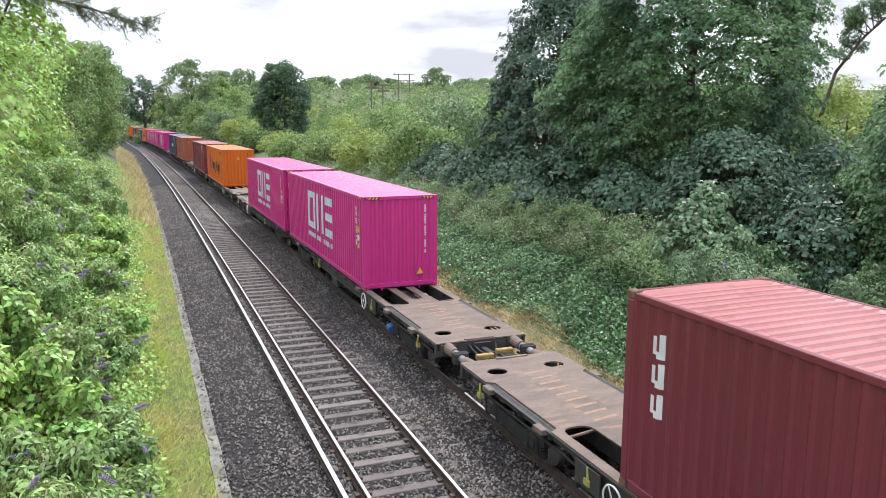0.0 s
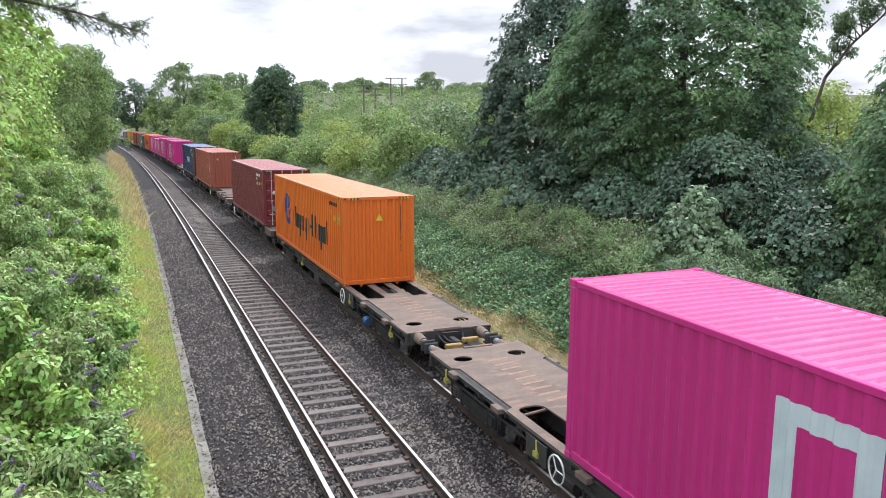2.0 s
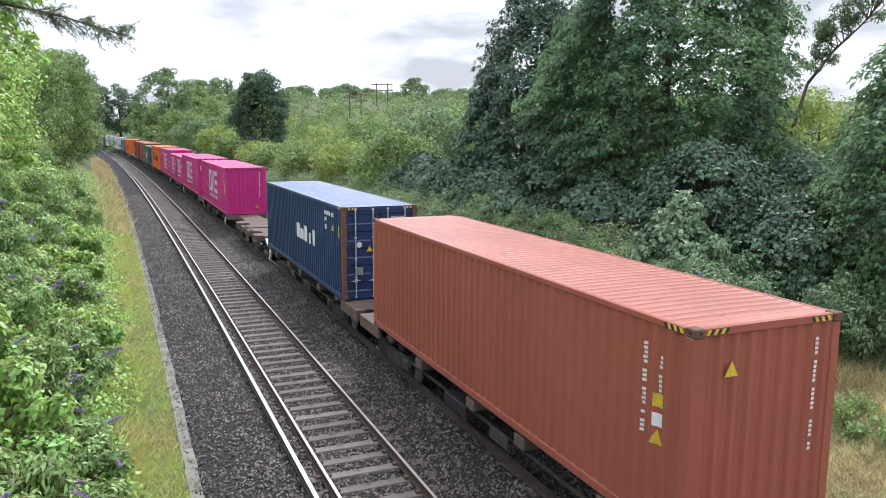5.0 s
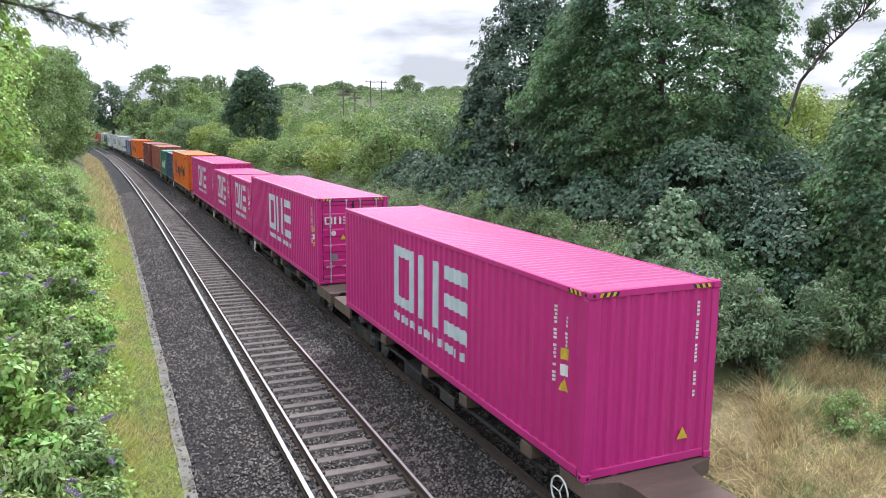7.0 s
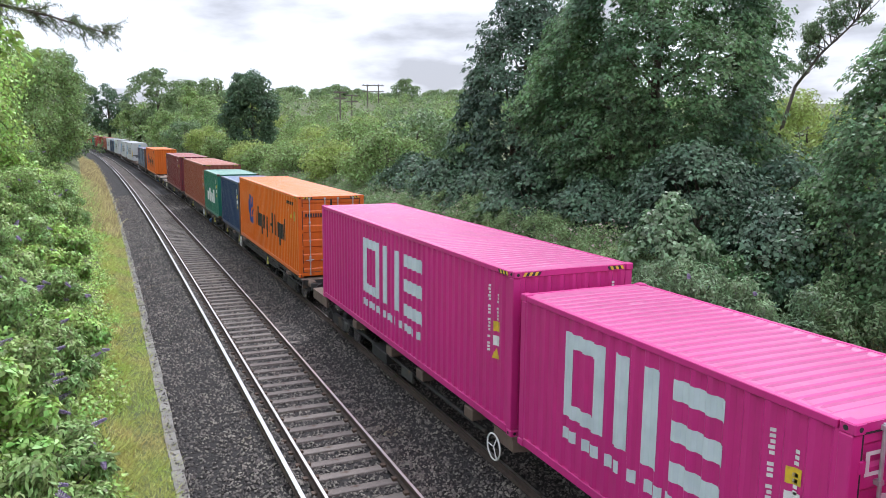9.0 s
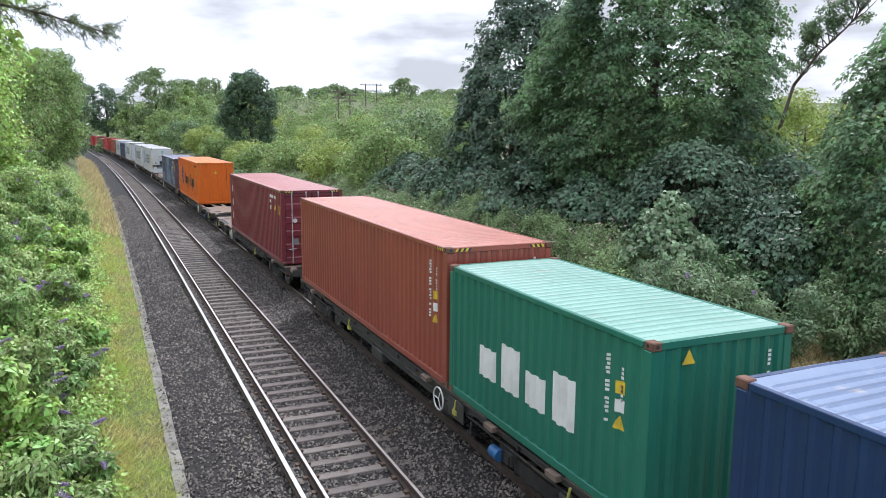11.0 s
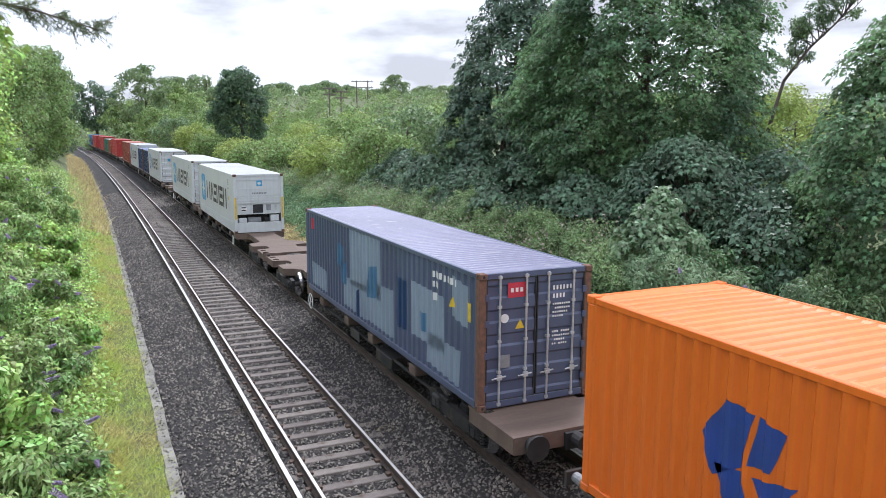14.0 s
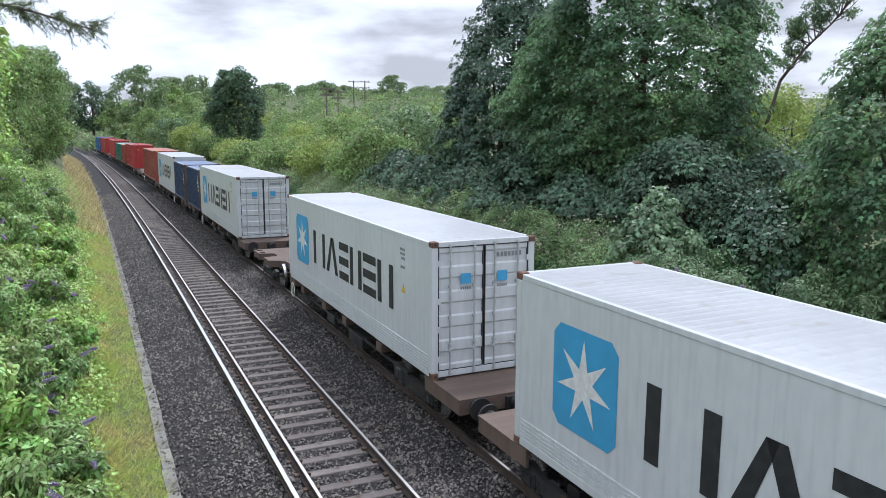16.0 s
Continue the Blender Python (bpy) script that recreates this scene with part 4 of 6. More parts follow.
    # saplings take the darker leaf, with the shade under tall trees coloured in
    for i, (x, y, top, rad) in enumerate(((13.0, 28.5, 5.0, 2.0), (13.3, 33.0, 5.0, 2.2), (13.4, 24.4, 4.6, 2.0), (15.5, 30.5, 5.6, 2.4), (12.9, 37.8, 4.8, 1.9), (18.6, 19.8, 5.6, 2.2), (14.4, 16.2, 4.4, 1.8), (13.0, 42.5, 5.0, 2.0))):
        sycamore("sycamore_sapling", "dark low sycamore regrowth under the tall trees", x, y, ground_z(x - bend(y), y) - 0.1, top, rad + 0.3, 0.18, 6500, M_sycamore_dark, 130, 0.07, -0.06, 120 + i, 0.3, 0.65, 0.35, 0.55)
    for i, (x, y, top, rad, mat) in enumerate(((30, 30, 7.8, 4.0, M_yellow_hedge), (36, 34, 8.8, 4.5, M_yellow_hedge), (28, 24, 6.6, 3.5, M_maple), (40, 29, 8.2, 4.5, M_yellow_hedge))):
        tree("thicket_tree", "pale green thicket seen between the sycamores", x, y, 1.5, top, rad, 0.22, 8000, mat, clumps=60, seed=110 + i, skirt=0.02)


def vegetation_far():
    # shrubs and trees between the line and the hill
    rows = [  # x right of the line, y, top, radius, material, leaf count
        (13.2, 47, 6.4, 2.6, M_hedge, 8000), (17.5, 52, 7.8, 3.0, M_maple, 9000), (12.4, 56, 5.3, 2.3, M_yellow_hedge, 7000), (16.0, 62, 7.2, 3.2, M_hedge, 8000),
        (22.5, 60, 8.4, 3.4, M_hedge, 8000), (12.0, 66, 4.9, 2.4, M_hedge, 6000), (28, 66, 8.2, 3.8, M_maple, 8000), (17, 75, 6.6, 3.2, M_yellow_hedge, 7000),
        (24, 80, 7.6, 3.8, M_hedge, 7000), (11.6, 78, 4.4, 2.4, M_hedge, 5000), (33, 82, 8.4, 4.2, M_hedge, 7000), (13.0, 90, 4.6, 2.6, M_yellow_hedge, 5000),
        (20, 93, 6.6, 3.4, M_hedge, 6000), (29, 98, 8.2, 4.2, M_yellow_hedge, 6000), (40, 96, 9.4, 4.6, M_hedge, 6000), (11.5, 104, 5.0, 2.6, M_hedge, 5000),
        (26, 116, 8.6, 4.2, M_hedge, 5000), (38, 118, 9.8, 5.0, M_hedge, 5000), (50, 112, 10.4, 5.0, M_maple, 5000), (13.0, 128, 6.4, 3.2, M_yellow_hedge, 5000),
        (11.8, 142, 8.2, 3.6, M_maple, 5000), (13.5, 156, 9.6, 4.2, M_hedge, 5000), (19.0, 140, 9.8, 4.2, M_hedge, 5000), (27, 150, 11, 5.0, M_yellow_hedge, 5000),
        (12.5, 176, 10.5, 4.4, M_hedge, 5000), (20, 172, 13.5, 5.0, M_hedge, 5000), (30, 180, 14, 6.0, M_yellow_hedge, 5000), (42, 150, 12, 6.0, M_hedge, 5000)]
    for i, (x, y, top, rad, mat, nn) in enumerate(rows):
        tree("hedgerow_tree", "rounded green hedgerow tree beyond the line" if mat is not M_yellow_hedge else "pale yellow-green shrub beyond the line", x + bend(y), y, ground_z(x, y) - 0.2, top, rad,
             0.14 + 0.0013 * y, int(nn * 0.95), mat, clumps=95, seed=200 + i, skirt=0.0, r0=0.5, r1=1.1, trunk=0.12)
    tree("oak_tree", "dark rounded oak standing above the hedges", 15.0, 108, 1.5, 14.2, 3.6, 0.34, 26000, M_dark_tree, clumps=300, seed=240, skirt=-0.06, r0=0.6, r1=1.1, trunk=0.3)
    tree("ash_tree", "tall airy ash rising over the bend", 8.6, 205, 3.0, 21.0, 7.0, 0.55, 9000, M_far, clumps=110, seed=241, skirt=0.1, r0=0.8, r1=1.8, trunk=0.35)
    tree("ash_tree", "tall airy ash rising over the bend", 17.5, 222, 3.0, 18.0, 6.5, 0.6, 7000, M_hedge, clumps=90, seed=242, skirt=0.05, r0=0.9, r1=1.8, trunk=0.3)
    tree("ash_tree", "dark tree closing the view past the bend", -2.5, 240, 4.0, 19.0, 6.0, 0.6, 7000, M_dark_tree, clumps=90, seed=243, skirt=0.03, r0=0.9, r1=1.8, trunk=0.3)
    tree("ash_tree", "dark tree closing the view past the bend", 5.5, 232, 3.0, 13.0, 6.0, 0.6, 7000, M_hedge, clumps=80, seed=248, skirt=0.0, r0=0.9, r1=1.8, trunk=0.3)
    # scrub over the hillside
    rng = np.random.default_rng(14)
    c, r = [], []
    for _ in range(2600):
        y = 125 + 330 * rng.random() ** 0.8
        x = 30 + (y * 0.95 + 60) * rng.random() - 0.12 * y
        g = ground_z(x, y)
        s = rng.uniform(1.2, 3.2)
        c.append((x + bend(min(y, 400)), y, g + s * rng.uniform(0.25, 0.9)))
        r.append(s)
    for nm, m, k in (("hillside_scrub", M_far, 52000), ("hillside_gorse", M_hedge, 32000)):
        sel = rng.random(len(c)) < 0.6
        ob = foliage(nm, rng, np.array(c)[sel], np.array(r)[sel], k, 0.85, m, 0.75, inner=0.7)
        tagged(ob, "green scrub woodland covering the distant hillside", "woodland", kind="stuff")
    # skyline trees
    for i, (az, d, top_s, rad) in enumerate(((21.2, 430, 0.066, 7), (23.5, 460, 0.052, 9), (25.2, 470, 0.053, 10), (16.2, 420, 0.058, 6), (15.2, 400, 0.052, 9), (17.6, 440, 0.052, 8),
                                             (7.6, 330, 0.062, 11), (5.6, 350, 0.058, 9), (12.6, 410, 0.054, 8), (27.5, 450, 0.052, 10), (19.6, 450, 0.047, 9))):
        x, y = -3.94 + d * math.sin(radians(az)), d * math.cos(radians(az))
        top = 6.2 + d * top_s
        tree("skyline_tree", "small hazy tree on the skyline", x, y, min(top - 4.0, ground_z(x - bend(min(y, 400)), y)) - 1.0, top, rad, 0.95, 2600, M_far, clumps=36, seed=260 + i, skirt=0.1, r0=1.5, r1=2.8, trunk=0.4)


def poles():
    for i, (az, d, top_s, low) in enumerate(((18.30, 300, 0.0592, 16), (19.12, 300, 0.0592, 16), (16.30, 150, 0.0500, 9.5), (17.15, 165, 0.046, 9.5))):
        x, y = -3.94 + d * math.sin(radians(az)), d * math.cos(radians(az))
        top = 6.2 + d * top_s
        t = tagged(empty("power_pole", x, y, 0), "weathered wooden power pole with cross arms", "utility pole", "power poles")
        zb = ground_z(x - bend(y), y) - 0.5
        k = d / 300.0
        bm = rod(bmesh.new(), (0, 0, zb), (0, 0, top), 0.28 * k + 0.05, 8, 0.2 * k + 0.04)
        part("post", bm, M_pole, t)
        for q in (0.35, 2.6):
            part("cross_arm", boxed(-1.9 * k - 0.3, 1.9 * k + 0.3, -0.12, 0.12, top - q * k - 0.14, top - q * k + 0.14), M_pole, t)
            for sx in (-1.5, 0.0, 1.5):
                part("insulator", rod(bmesh.new(), (sx * k, 0, top - q * k + 0.1), (sx * k, 0, top - q * k + 0.55 * k), 0.12 * k, 6), M_grey_panel, t)


vegetation_left()
larch_branch()
vegetation_right()
vegetation_far()
poles()

# ---------- container train ----------
HW = 1.219


def corrugation(length, pitch=0.2787, depth=0.036, margin=0.16, flat=0.135, slope=0.19):
    """Breakpoints (y, depth) of a trapezoid profile from front to back."""
    n = max(1, round((length - 2 * margin) / pitch))
    p = (length - 2 * margin) / n
    pts = [(0.0, 0.0), (margin, 0.0)]
    for k in range(n):
        a = margin + k * p
        pts += [(a + p * flat, 0.0), (a + p * (flat + slope), depth), (a + p * (1 - flat - slope), depth), (a + p * (1 - flat), 0.0)]
    return pts + [(length, 0.0)]


def clip_poly(poly, a, b):
    """A convex polygon of (u, z) cut to a <= u <= b."""
    for lim, sgn in ((a, 1), (b, -1)):
        out = []
        for i, p in enumerate(poly):
            q = poly[(i + 1) % len(poly)]
            ip, iq = sgn * (p[0] - lim) >= 0, sgn * (q[0] - lim) >= 0
            if ip:
                out.append(p)
            if ip != iq:
                t = (lim - p[0]) / (q[0] - p[0])
                out.append((lim, p[1] + t * (q[1] - p[1])))
        poly = out
        if len(poly) < 3:
            return []
    return poly


def decal(bm, poly, prof, x_at, y0, proud=0.005):
    """Lay a convex polygon (u from the front, z) on a corrugated side. prof None: flat side."""
    if prof is None:
        prof = [(-1, 0.0), (99, 0.0)]
    for (a, da), (b, db) in zip(prof, prof[1:]):
        if b - a < 1e-6:
            continue
        c = clip_poly(poly, a, b)
        if len(c) < 3:
            continue
        vs = []
        for u, z in c:
            d = da + (db - da) * (u - a) / (b - a)
            vs.append(bm.verts.new((-(x_at - d) - proud, y0 + u, z)))
        try:
            bm.faces.new(vs)
        except ValueError:
            pass


def rect(u0, u1, z0, z1):
    return [(u0, z0), (u1, z0), (u1, z1), (u0, z1)]


def front_decal(bm, poly, y, proud=0.005):
    vs = [bm.verts.new((x, y - proud, z)) for x, z in poly]
    bm.faces.new(vs)


class Kind:
    """What one sort of container looks like."""

    def __init__(self, name, label, length, height, paint_mat, roof_mat=None, door_front=False, marks=None, reefer=False, smooth=False):
        self.name, self.label, self.length, self.height, self.paint = name, label, length, height, paint_mat
        self.roof, self.door_front, self.marks, self.reefer, self.smooth = roof_mat or paint_mat, door_front, marks, reefer, smooth


def side_wall(L, H, sx, depth, pitch):
    bm = bmesh.new()
    prof = corrugation(L, pitch, depth)
    lo, hi = 0.15, H - 0.10
    rows = [(bm.verts.new((sx * (HW - 0.012 - d), -L / 2 + u, lo)), bm.verts.new((sx * (HW - 0.012 - d), -L / 2 + u, hi))) for u, d in prof]
    for (a, b), (c, d) in zip(rows, rows[1:]):
        bm.faces.new((a, c, d, b) if sx > 0 else (a, b, d, c))
    return bm


def end_wall(H, y, sgn, depth=0.04):
    """Corrugated blind end, facing sgn along y."""
    bm = bmesh.new()
    prof = corrugation(2 * HW - 0.30, 0.265, depth, 0.05)
    rows = [(bm.verts.new((-HW + 0.15 + u, y - sgn * (0.02 + d), 0.16)), bm.verts.new((-HW + 0.15 + u, y - sgn * (0.02 + d), H - 0.11))) for u, d in prof]
    for (a, b), (c, d) in zip(rows, rows[1:]):
        bm.faces.new((a, c, d, b) if sgn < 0 else (a, b, d, c))
    return bm


def warning(bm, u, z, s, on_side, prof, L):
    t = [(u - s * 0.55, z), (u + s * 0.55, z), (u, z + s)]
    decal(bm, t, prof, HW - 0.012, -L / 2, 0.006) if on_side else front_decal(bm, t, -L / 2, 0.012)


def build_container(k):
    L, H, P = k.length, k.height, k.paint
    T = tagged(empty(k.name), k.label, "shipping container", "containers on the train")
    prof = None if k.smooth else corrugation(L, 0.2787, 0.040)
    d = 0.002 if k.smooth else 0.040
    part("side_wall", side_wall(L, H, -1, d, 0.2787), P, T)
    part("side_wall", side_wall(L, H, 1, d, 0.2787), P, T)
    # roof, lightly corrugated across
    bm = bmesh.new()
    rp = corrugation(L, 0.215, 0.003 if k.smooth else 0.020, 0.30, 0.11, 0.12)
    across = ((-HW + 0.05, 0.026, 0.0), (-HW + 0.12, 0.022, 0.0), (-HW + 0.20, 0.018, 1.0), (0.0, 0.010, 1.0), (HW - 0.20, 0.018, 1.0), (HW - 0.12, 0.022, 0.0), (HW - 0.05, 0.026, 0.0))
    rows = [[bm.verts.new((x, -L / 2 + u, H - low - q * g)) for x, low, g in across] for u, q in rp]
    # pale grooves, darker ridges: dust plus rib light and shade in the colours
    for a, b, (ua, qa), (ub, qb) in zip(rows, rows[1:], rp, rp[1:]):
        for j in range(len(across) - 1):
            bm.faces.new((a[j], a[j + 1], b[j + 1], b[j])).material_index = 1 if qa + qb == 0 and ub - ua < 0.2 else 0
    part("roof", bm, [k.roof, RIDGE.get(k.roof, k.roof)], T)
    part("floor", boxed(-HW + 0.06, HW - 0.06, -L / 2 + 0.06, L / 2 - 0.06, 0.11, 0.15), M_black, T)
    for sx in (-1, 1):
        a, b = sorted((sx * (HW - 0.001), sx * (HW - 0.075)))
        part("top_rail", boxed(a, b, -L / 2 + 0.17, L / 2 - 0.17, H - 0.105, H - 0.018, bevel=0.008), P, T)
        part("bottom_rail", boxed(a, b, -L / 2 + 0.17, L / 2 - 0.17, 0.025, 0.165, bevel=0.008), P, T)
        for sy in (-1, 1):
            y0, y1 = sorted((sy * (L / 2 - 0.002), sy * (L / 2 - 0.15)))
            a2, b2 = sorted((sx * HW, sx * (HW - 0.15)))
            part("corner_post", boxed(a2, b2, y0, y1, 0.12, H - 0.12, bevel=0.012), M_rust_edge if P in (M_navy, M_greyblue) and sy < 0 else P, T)
            for z0, z1 in ((0.0, 0.118), (H - 0.118, H)):
                bm = boxed(a2 - 0.001, b2 + 0.001, y0 - 0.001 - (0.028 if sy < 0 else 0), y1 + 0.001 + (0.028 if sy > 0 else 0), z0, z1, bevel=0.014)
                c = part("corner_casting", bm, M_rust_edge if k.roof not in (P, M_magenta_roof, M_orange_roof) else P, T)
                if sy < 0 and sx < 0:
                    part("casting_hole", rod(bmesh.new(), (a2 - 0.004, (y0 + y1) / 2, (z0 + z1) / 2), (a2 + 0.03, (y0 + y1) / 2, (z0 + z1) / 2), 0.028, 8), M_black, c)
                    part("casting_hole", rod(bmesh.new(), ((a2 + b2) / 2, y0 - 0.032, (z0 + z1) / 2), ((a2 + b2) / 2, y0 + 0.01, (z0 + z1) / 2), 0.028, 8), M_black, c)
    for sy in (-1, 1):
        y0, y1 = sorted((sy * (L / 2 - 0.004), sy * (L / 2 - 0.09)))
        part("end_header", boxed(-HW + 0.15, HW - 0.15, y0, y1, H - 0.115, H - 0.01, bevel=0.008), P, T)
        part("end_sill", boxed(-HW + 0.15, HW - 0.15, y0, y1, 0.03, 0.165, bevel=0.008), P, T)
    F = -L / 2
    if k.reefer:
        reefer_front(T, P, H, F)
    elif k.door_front:
        doors(T, P, H, F, k)
    else:
        part("front_wall", end_wall(H, F, -1), P, T)
        for x in (-0.62, 0.62):
            bm = bmesh.new()
            v = [bm.verts.new(q) for q in ((x - 0.07, F + 0.03, 0.04), (x + 0.07, F + 0.03, 0.04), (x, F + 0.03, -0.08))]
            bm.faces.new(v)
            w = bmesh.ops.extrude_face_region(bm, geom=bm.faces[:])["geom"]
            bmesh.ops.translate(bm, verts=[g for g in w if isinstance(g, bmesh.types.BMVert)], vec=(0, 0.05, 0))
            part("tunnel_lug", bm, P, T)
    part("back_wall", end_wall(H, L / 2, 1), P, T)
    # black and yellow chevron strips along the top corners
    if H > 2.7 and not k.smooth:
        for i in range(6):
            mat = M_blackpaint if i % 2 else M_yellow
            u = 0.02 + i * 0.055
            q = [(0.16 + u, H - 0.095), (0.215 + u, H - 0.095), (0.25 + u, H - 0.03), (0.195 + u, H - 0.03)]
            bm = bmesh.new()
            decal(bm, q, None, HW - 0.001, F, 0.003)
            part("chevron_stripe", bm, mat, T)
            for sx in (-1, 1):
                bm = bmesh.new()
                front_decal(bm, [(sx * (HW - 0.16) - sx * (c - 0.16), z) for c, z in q], F, 0.001)
                part("chevron_stripe", bm, mat, T)
    if k.marks:
        k.marks(T, prof, L, H, F)
    return T


def doors(T, P, H, F, k):
    for s in (-1, 1):
        x0, x1 = sorted((s * 0.012, s * (HW - 0.155)))
        bm = bmesh.new()
        # leaf with shallow horizontal pressings
        zs = [0.17]
        hgt = (H - 0.30) / 5
        for i in range(5):
            b = 0.17 + i * hgt
            zs += [b + 0.10, b + 0.14, b + hgt - 0.14, b + hgt - 0.10]
        zs.append(H - 0.12)
        ds = [0.03] + [0.03, 0.06, 0.06, 0.03] * 5 + [0.03]
        rows = [(bm.verts.new((x0 + 0.02, F + q, z)), bm.verts.new((x1 - 0.02, F + q, z))) for z, q in zip(zs, ds)]
        for (a, b), (c, d) in zip(rows, rows[1:]):
            bm.faces.new((a, b, d, c))
        leaf = part("door", bm, P, T)
        for q in ((x0, x0 + 0.02, F + 0.012, F + 0.07, 0.16, H - 0.11), (x1 - 0.02, x1, F + 0.012, F + 0.07, 0.16, H - 0.11), (x0, x1, F + 0.010, F + 0.05, 0.155, 0.18), (x0, x1, F + 0.010, F + 0.05, H - 0.135, H - 0.11)):
            part("door_seal", boxed(*q), M_seal, leaf)
        for xb in (s * 0.24, s * 0.80):
            bar = part("lock_bar", rod(bmesh.new(), (xb, F - 0.015, 0.06), (xb, F - 0.015, H - 0.05), 0.021, 8), M_lockbar, leaf, "galvanised locking bar")
            for z in (0.10, 0.72, 1.30, 1.95, H - 0.09):
                part("bar_bracket", boxed(xb - 0.036, xb + 0.036, F - 0.032, F + 0.03, z - 0.024, z + 0.024), M_lockbar, leaf)
            part("door_handle", box(rod(bmesh.new(), (xb - 0.16, F - 0.035, 0.60), (xb + 0.13, F - 0.035, 0.63), 0.016, 6), xb - 0.05, xb + 0.05, F - 0.045, F - 0.005, 0.57, 0.66), M_lockbar, leaf)
        bm = bmesh.new()
        for z in (0.42, 1.05, 1.65, H - 0.45):
            box(bm, s * (HW - 0.16) - 0.04, s * (HW - 0.16) + 0.04, F - 0.012, F + 0.02, z - 0.06, z + 0.06)
        part("hinge", bm, P, leaf)


def reefer_front(T, P, H, F):
    part("front_panel", boxed(-HW + 0.15, HW - 0.15, F + 0.03, F + 0.08, 1.42, H - 0.11, bevel=0.01), P, T)
    part("lower_panel", boxed(-HW + 0.15, HW - 0.15, F + 0.06, F + 0.12, 0.92, 1.42, bevel=0.01), P, T)
    part("machine_bay", boxed(-HW + 0.15, HW - 0.15, F + 0.42, F + 0.46, 0.2, 0.92), M_black, T, "dark open refrigeration machine bay")
    part("bay_sill", boxed(-HW + 0.15, HW - 0.15, F + 0.02, F + 0.10, 0.16, 0.52, bevel=0.01), P, T)
    bm = bmesh.new()
    for z in (1.50, 1.62, 1.74, 1.86, 2.18, 2.62):
        box(bm, -HW + 0.17, HW - 0.17, F + 0.012, F + 0.035, z - 0.02, z + 0.02)
    part("panel_ribs", bm, P, T)
    part("compressor", rod(bmesh.new(), (-0.52, F + 0.24, 0.60), (0.10, F + 0.24, 0.60), 0.16, 14), M_grey_panel, T, smooth=True)
    part("motor", rod(bmesh.new(), (0.30, F + 0.24, 0.62), (0.52, F + 0.24, 0.62), 0.12, 12), M_black, T)
    part("control_box", boxed(0.55, 0.98, F + 0.05, F + 0.35, 0.55, 0.86, bevel=0.02), P, T)
    part("junction_box", boxed(-1.0, -0.60, F + 0.05, F + 0.35, 0.52, 0.74, bevel=0.02), P, T)
    part("fan_opening", boxed(-0.30, 0.20, F + 0.035, F + 0.10, 0.98, 1.40, bevel=0.02), M_blackpaint, T, "black fan opening")
    part("vent_cover", rod(bmesh.new(), (-0.75, F + 0.02, 1.20), (-0.75, F + 0.07, 1.20), 0.15, 20), M_whitepaint, T)
    part("vent_slot", boxed(-0.86, -0.64, F + 0.012, F + 0.03, 1.24, 1.29), M_blackpaint, T)
    part("vent_slot", boxed(-0.86, -0.64, F + 0.012, F + 0.03, 1.11, 1.16), M_blackpaint, T)
    part("display_panel", boxed(0.36, 0.58, F + 0.03, F + 0.09, 1.10, 1.38, bevel=0.01), M_grey_panel, T)
    part("display_panel", boxed(0.78, 0.90, F + 0.03, F + 0.09, 1.12, 1.38, bevel=0.01), M_lockbar, T)
    for s in (-1, 1):
        part("hazard_strip", boxed(*sorted((s * (HW - 0.03), s * (HW - 0.12))), F - 0.006, F + 0.01, 0.7, 1.75), M_yellow, T)
    bm = bmesh.new()
    front_decal(bm, [(-0.10, 2.30), (0.18, 2.30), (0.18, 2.58), (-0.10, 2.58)], F + 0.03, 0.004)
    part("emblem", bm, M_logo_cyan, T)
    star(T, lambda a, b: (0.04 + a, b + 2.44), 0.12, F + 0.03, front=True)
    bm = bmesh.new()
    for i in range(9):
        x = -0.32 + i * 0.08
        front_decal(bm, [(x, 1.92), (x + 0.055, 1.92), (x + 0.055, 2.0), (x, 2.0)], F + 0.012, 0.004)
    part("number_bars", bm, M_grey_panel, T)


def star(T, at, r, y, front=False, prof=None, L=0.0):
    """Seven-pointed star, in convex slivers."""
    bm = bmesh.new()
    for i in range(7):
        a = math.pi / 2 + i * 2 * math.pi / 7
        p = [(0, 0), (0.34 * r * math.cos(a - 0.449), 0.34 * r * math.sin(a - 0.449)), (r * math.cos(a), r * math.sin(a)), (0.34 * r * math.cos(a + 0.449), 0.34 * r * math.sin(a + 0.449))]
        q = [at(*s) for s in p]
        front_decal(bm, q, y, 0.007) if front else decal(bm, q, prof, HW - 0.012, -L / 2, 0.009)
    part("star", bm, M_whitepaint, T)


def column_bars(T, prof, L, u, z0, z1, w, mat, step=0.062, gap=0.02, seed=1):
    """Vertical line of illegible writing on the side."""
    bm = bmesh.new()
    rng = random.Random(seed)
    z = z1
    while z > z0:
        h = step - gap
        if rng.random() < 0.86:
            decal(bm, rect(u, u + w * rng.uniform(0.7, 1.0), z - h, z), prof, HW - 0.012, -L / 2)
        z -= step
    part("number_bars", bm, mat, T)


def front_bars(T, F, x, z0, z1, w, mat, step=0.062, gap=0.02, seed=1):
    bm = bmesh.new()
    rng = random.Random(seed)
    z = z1
    while z > z0:
        if rng.random() < 0.86:
            front_decal(bm, [(x, z - step + gap), (x + w * rng.uniform(0.7, 1), z - step + gap), (x + w * 0.9, z), (x, z)], F, 0.0)
        z -= step
    part("number_bars", bm, mat, T)


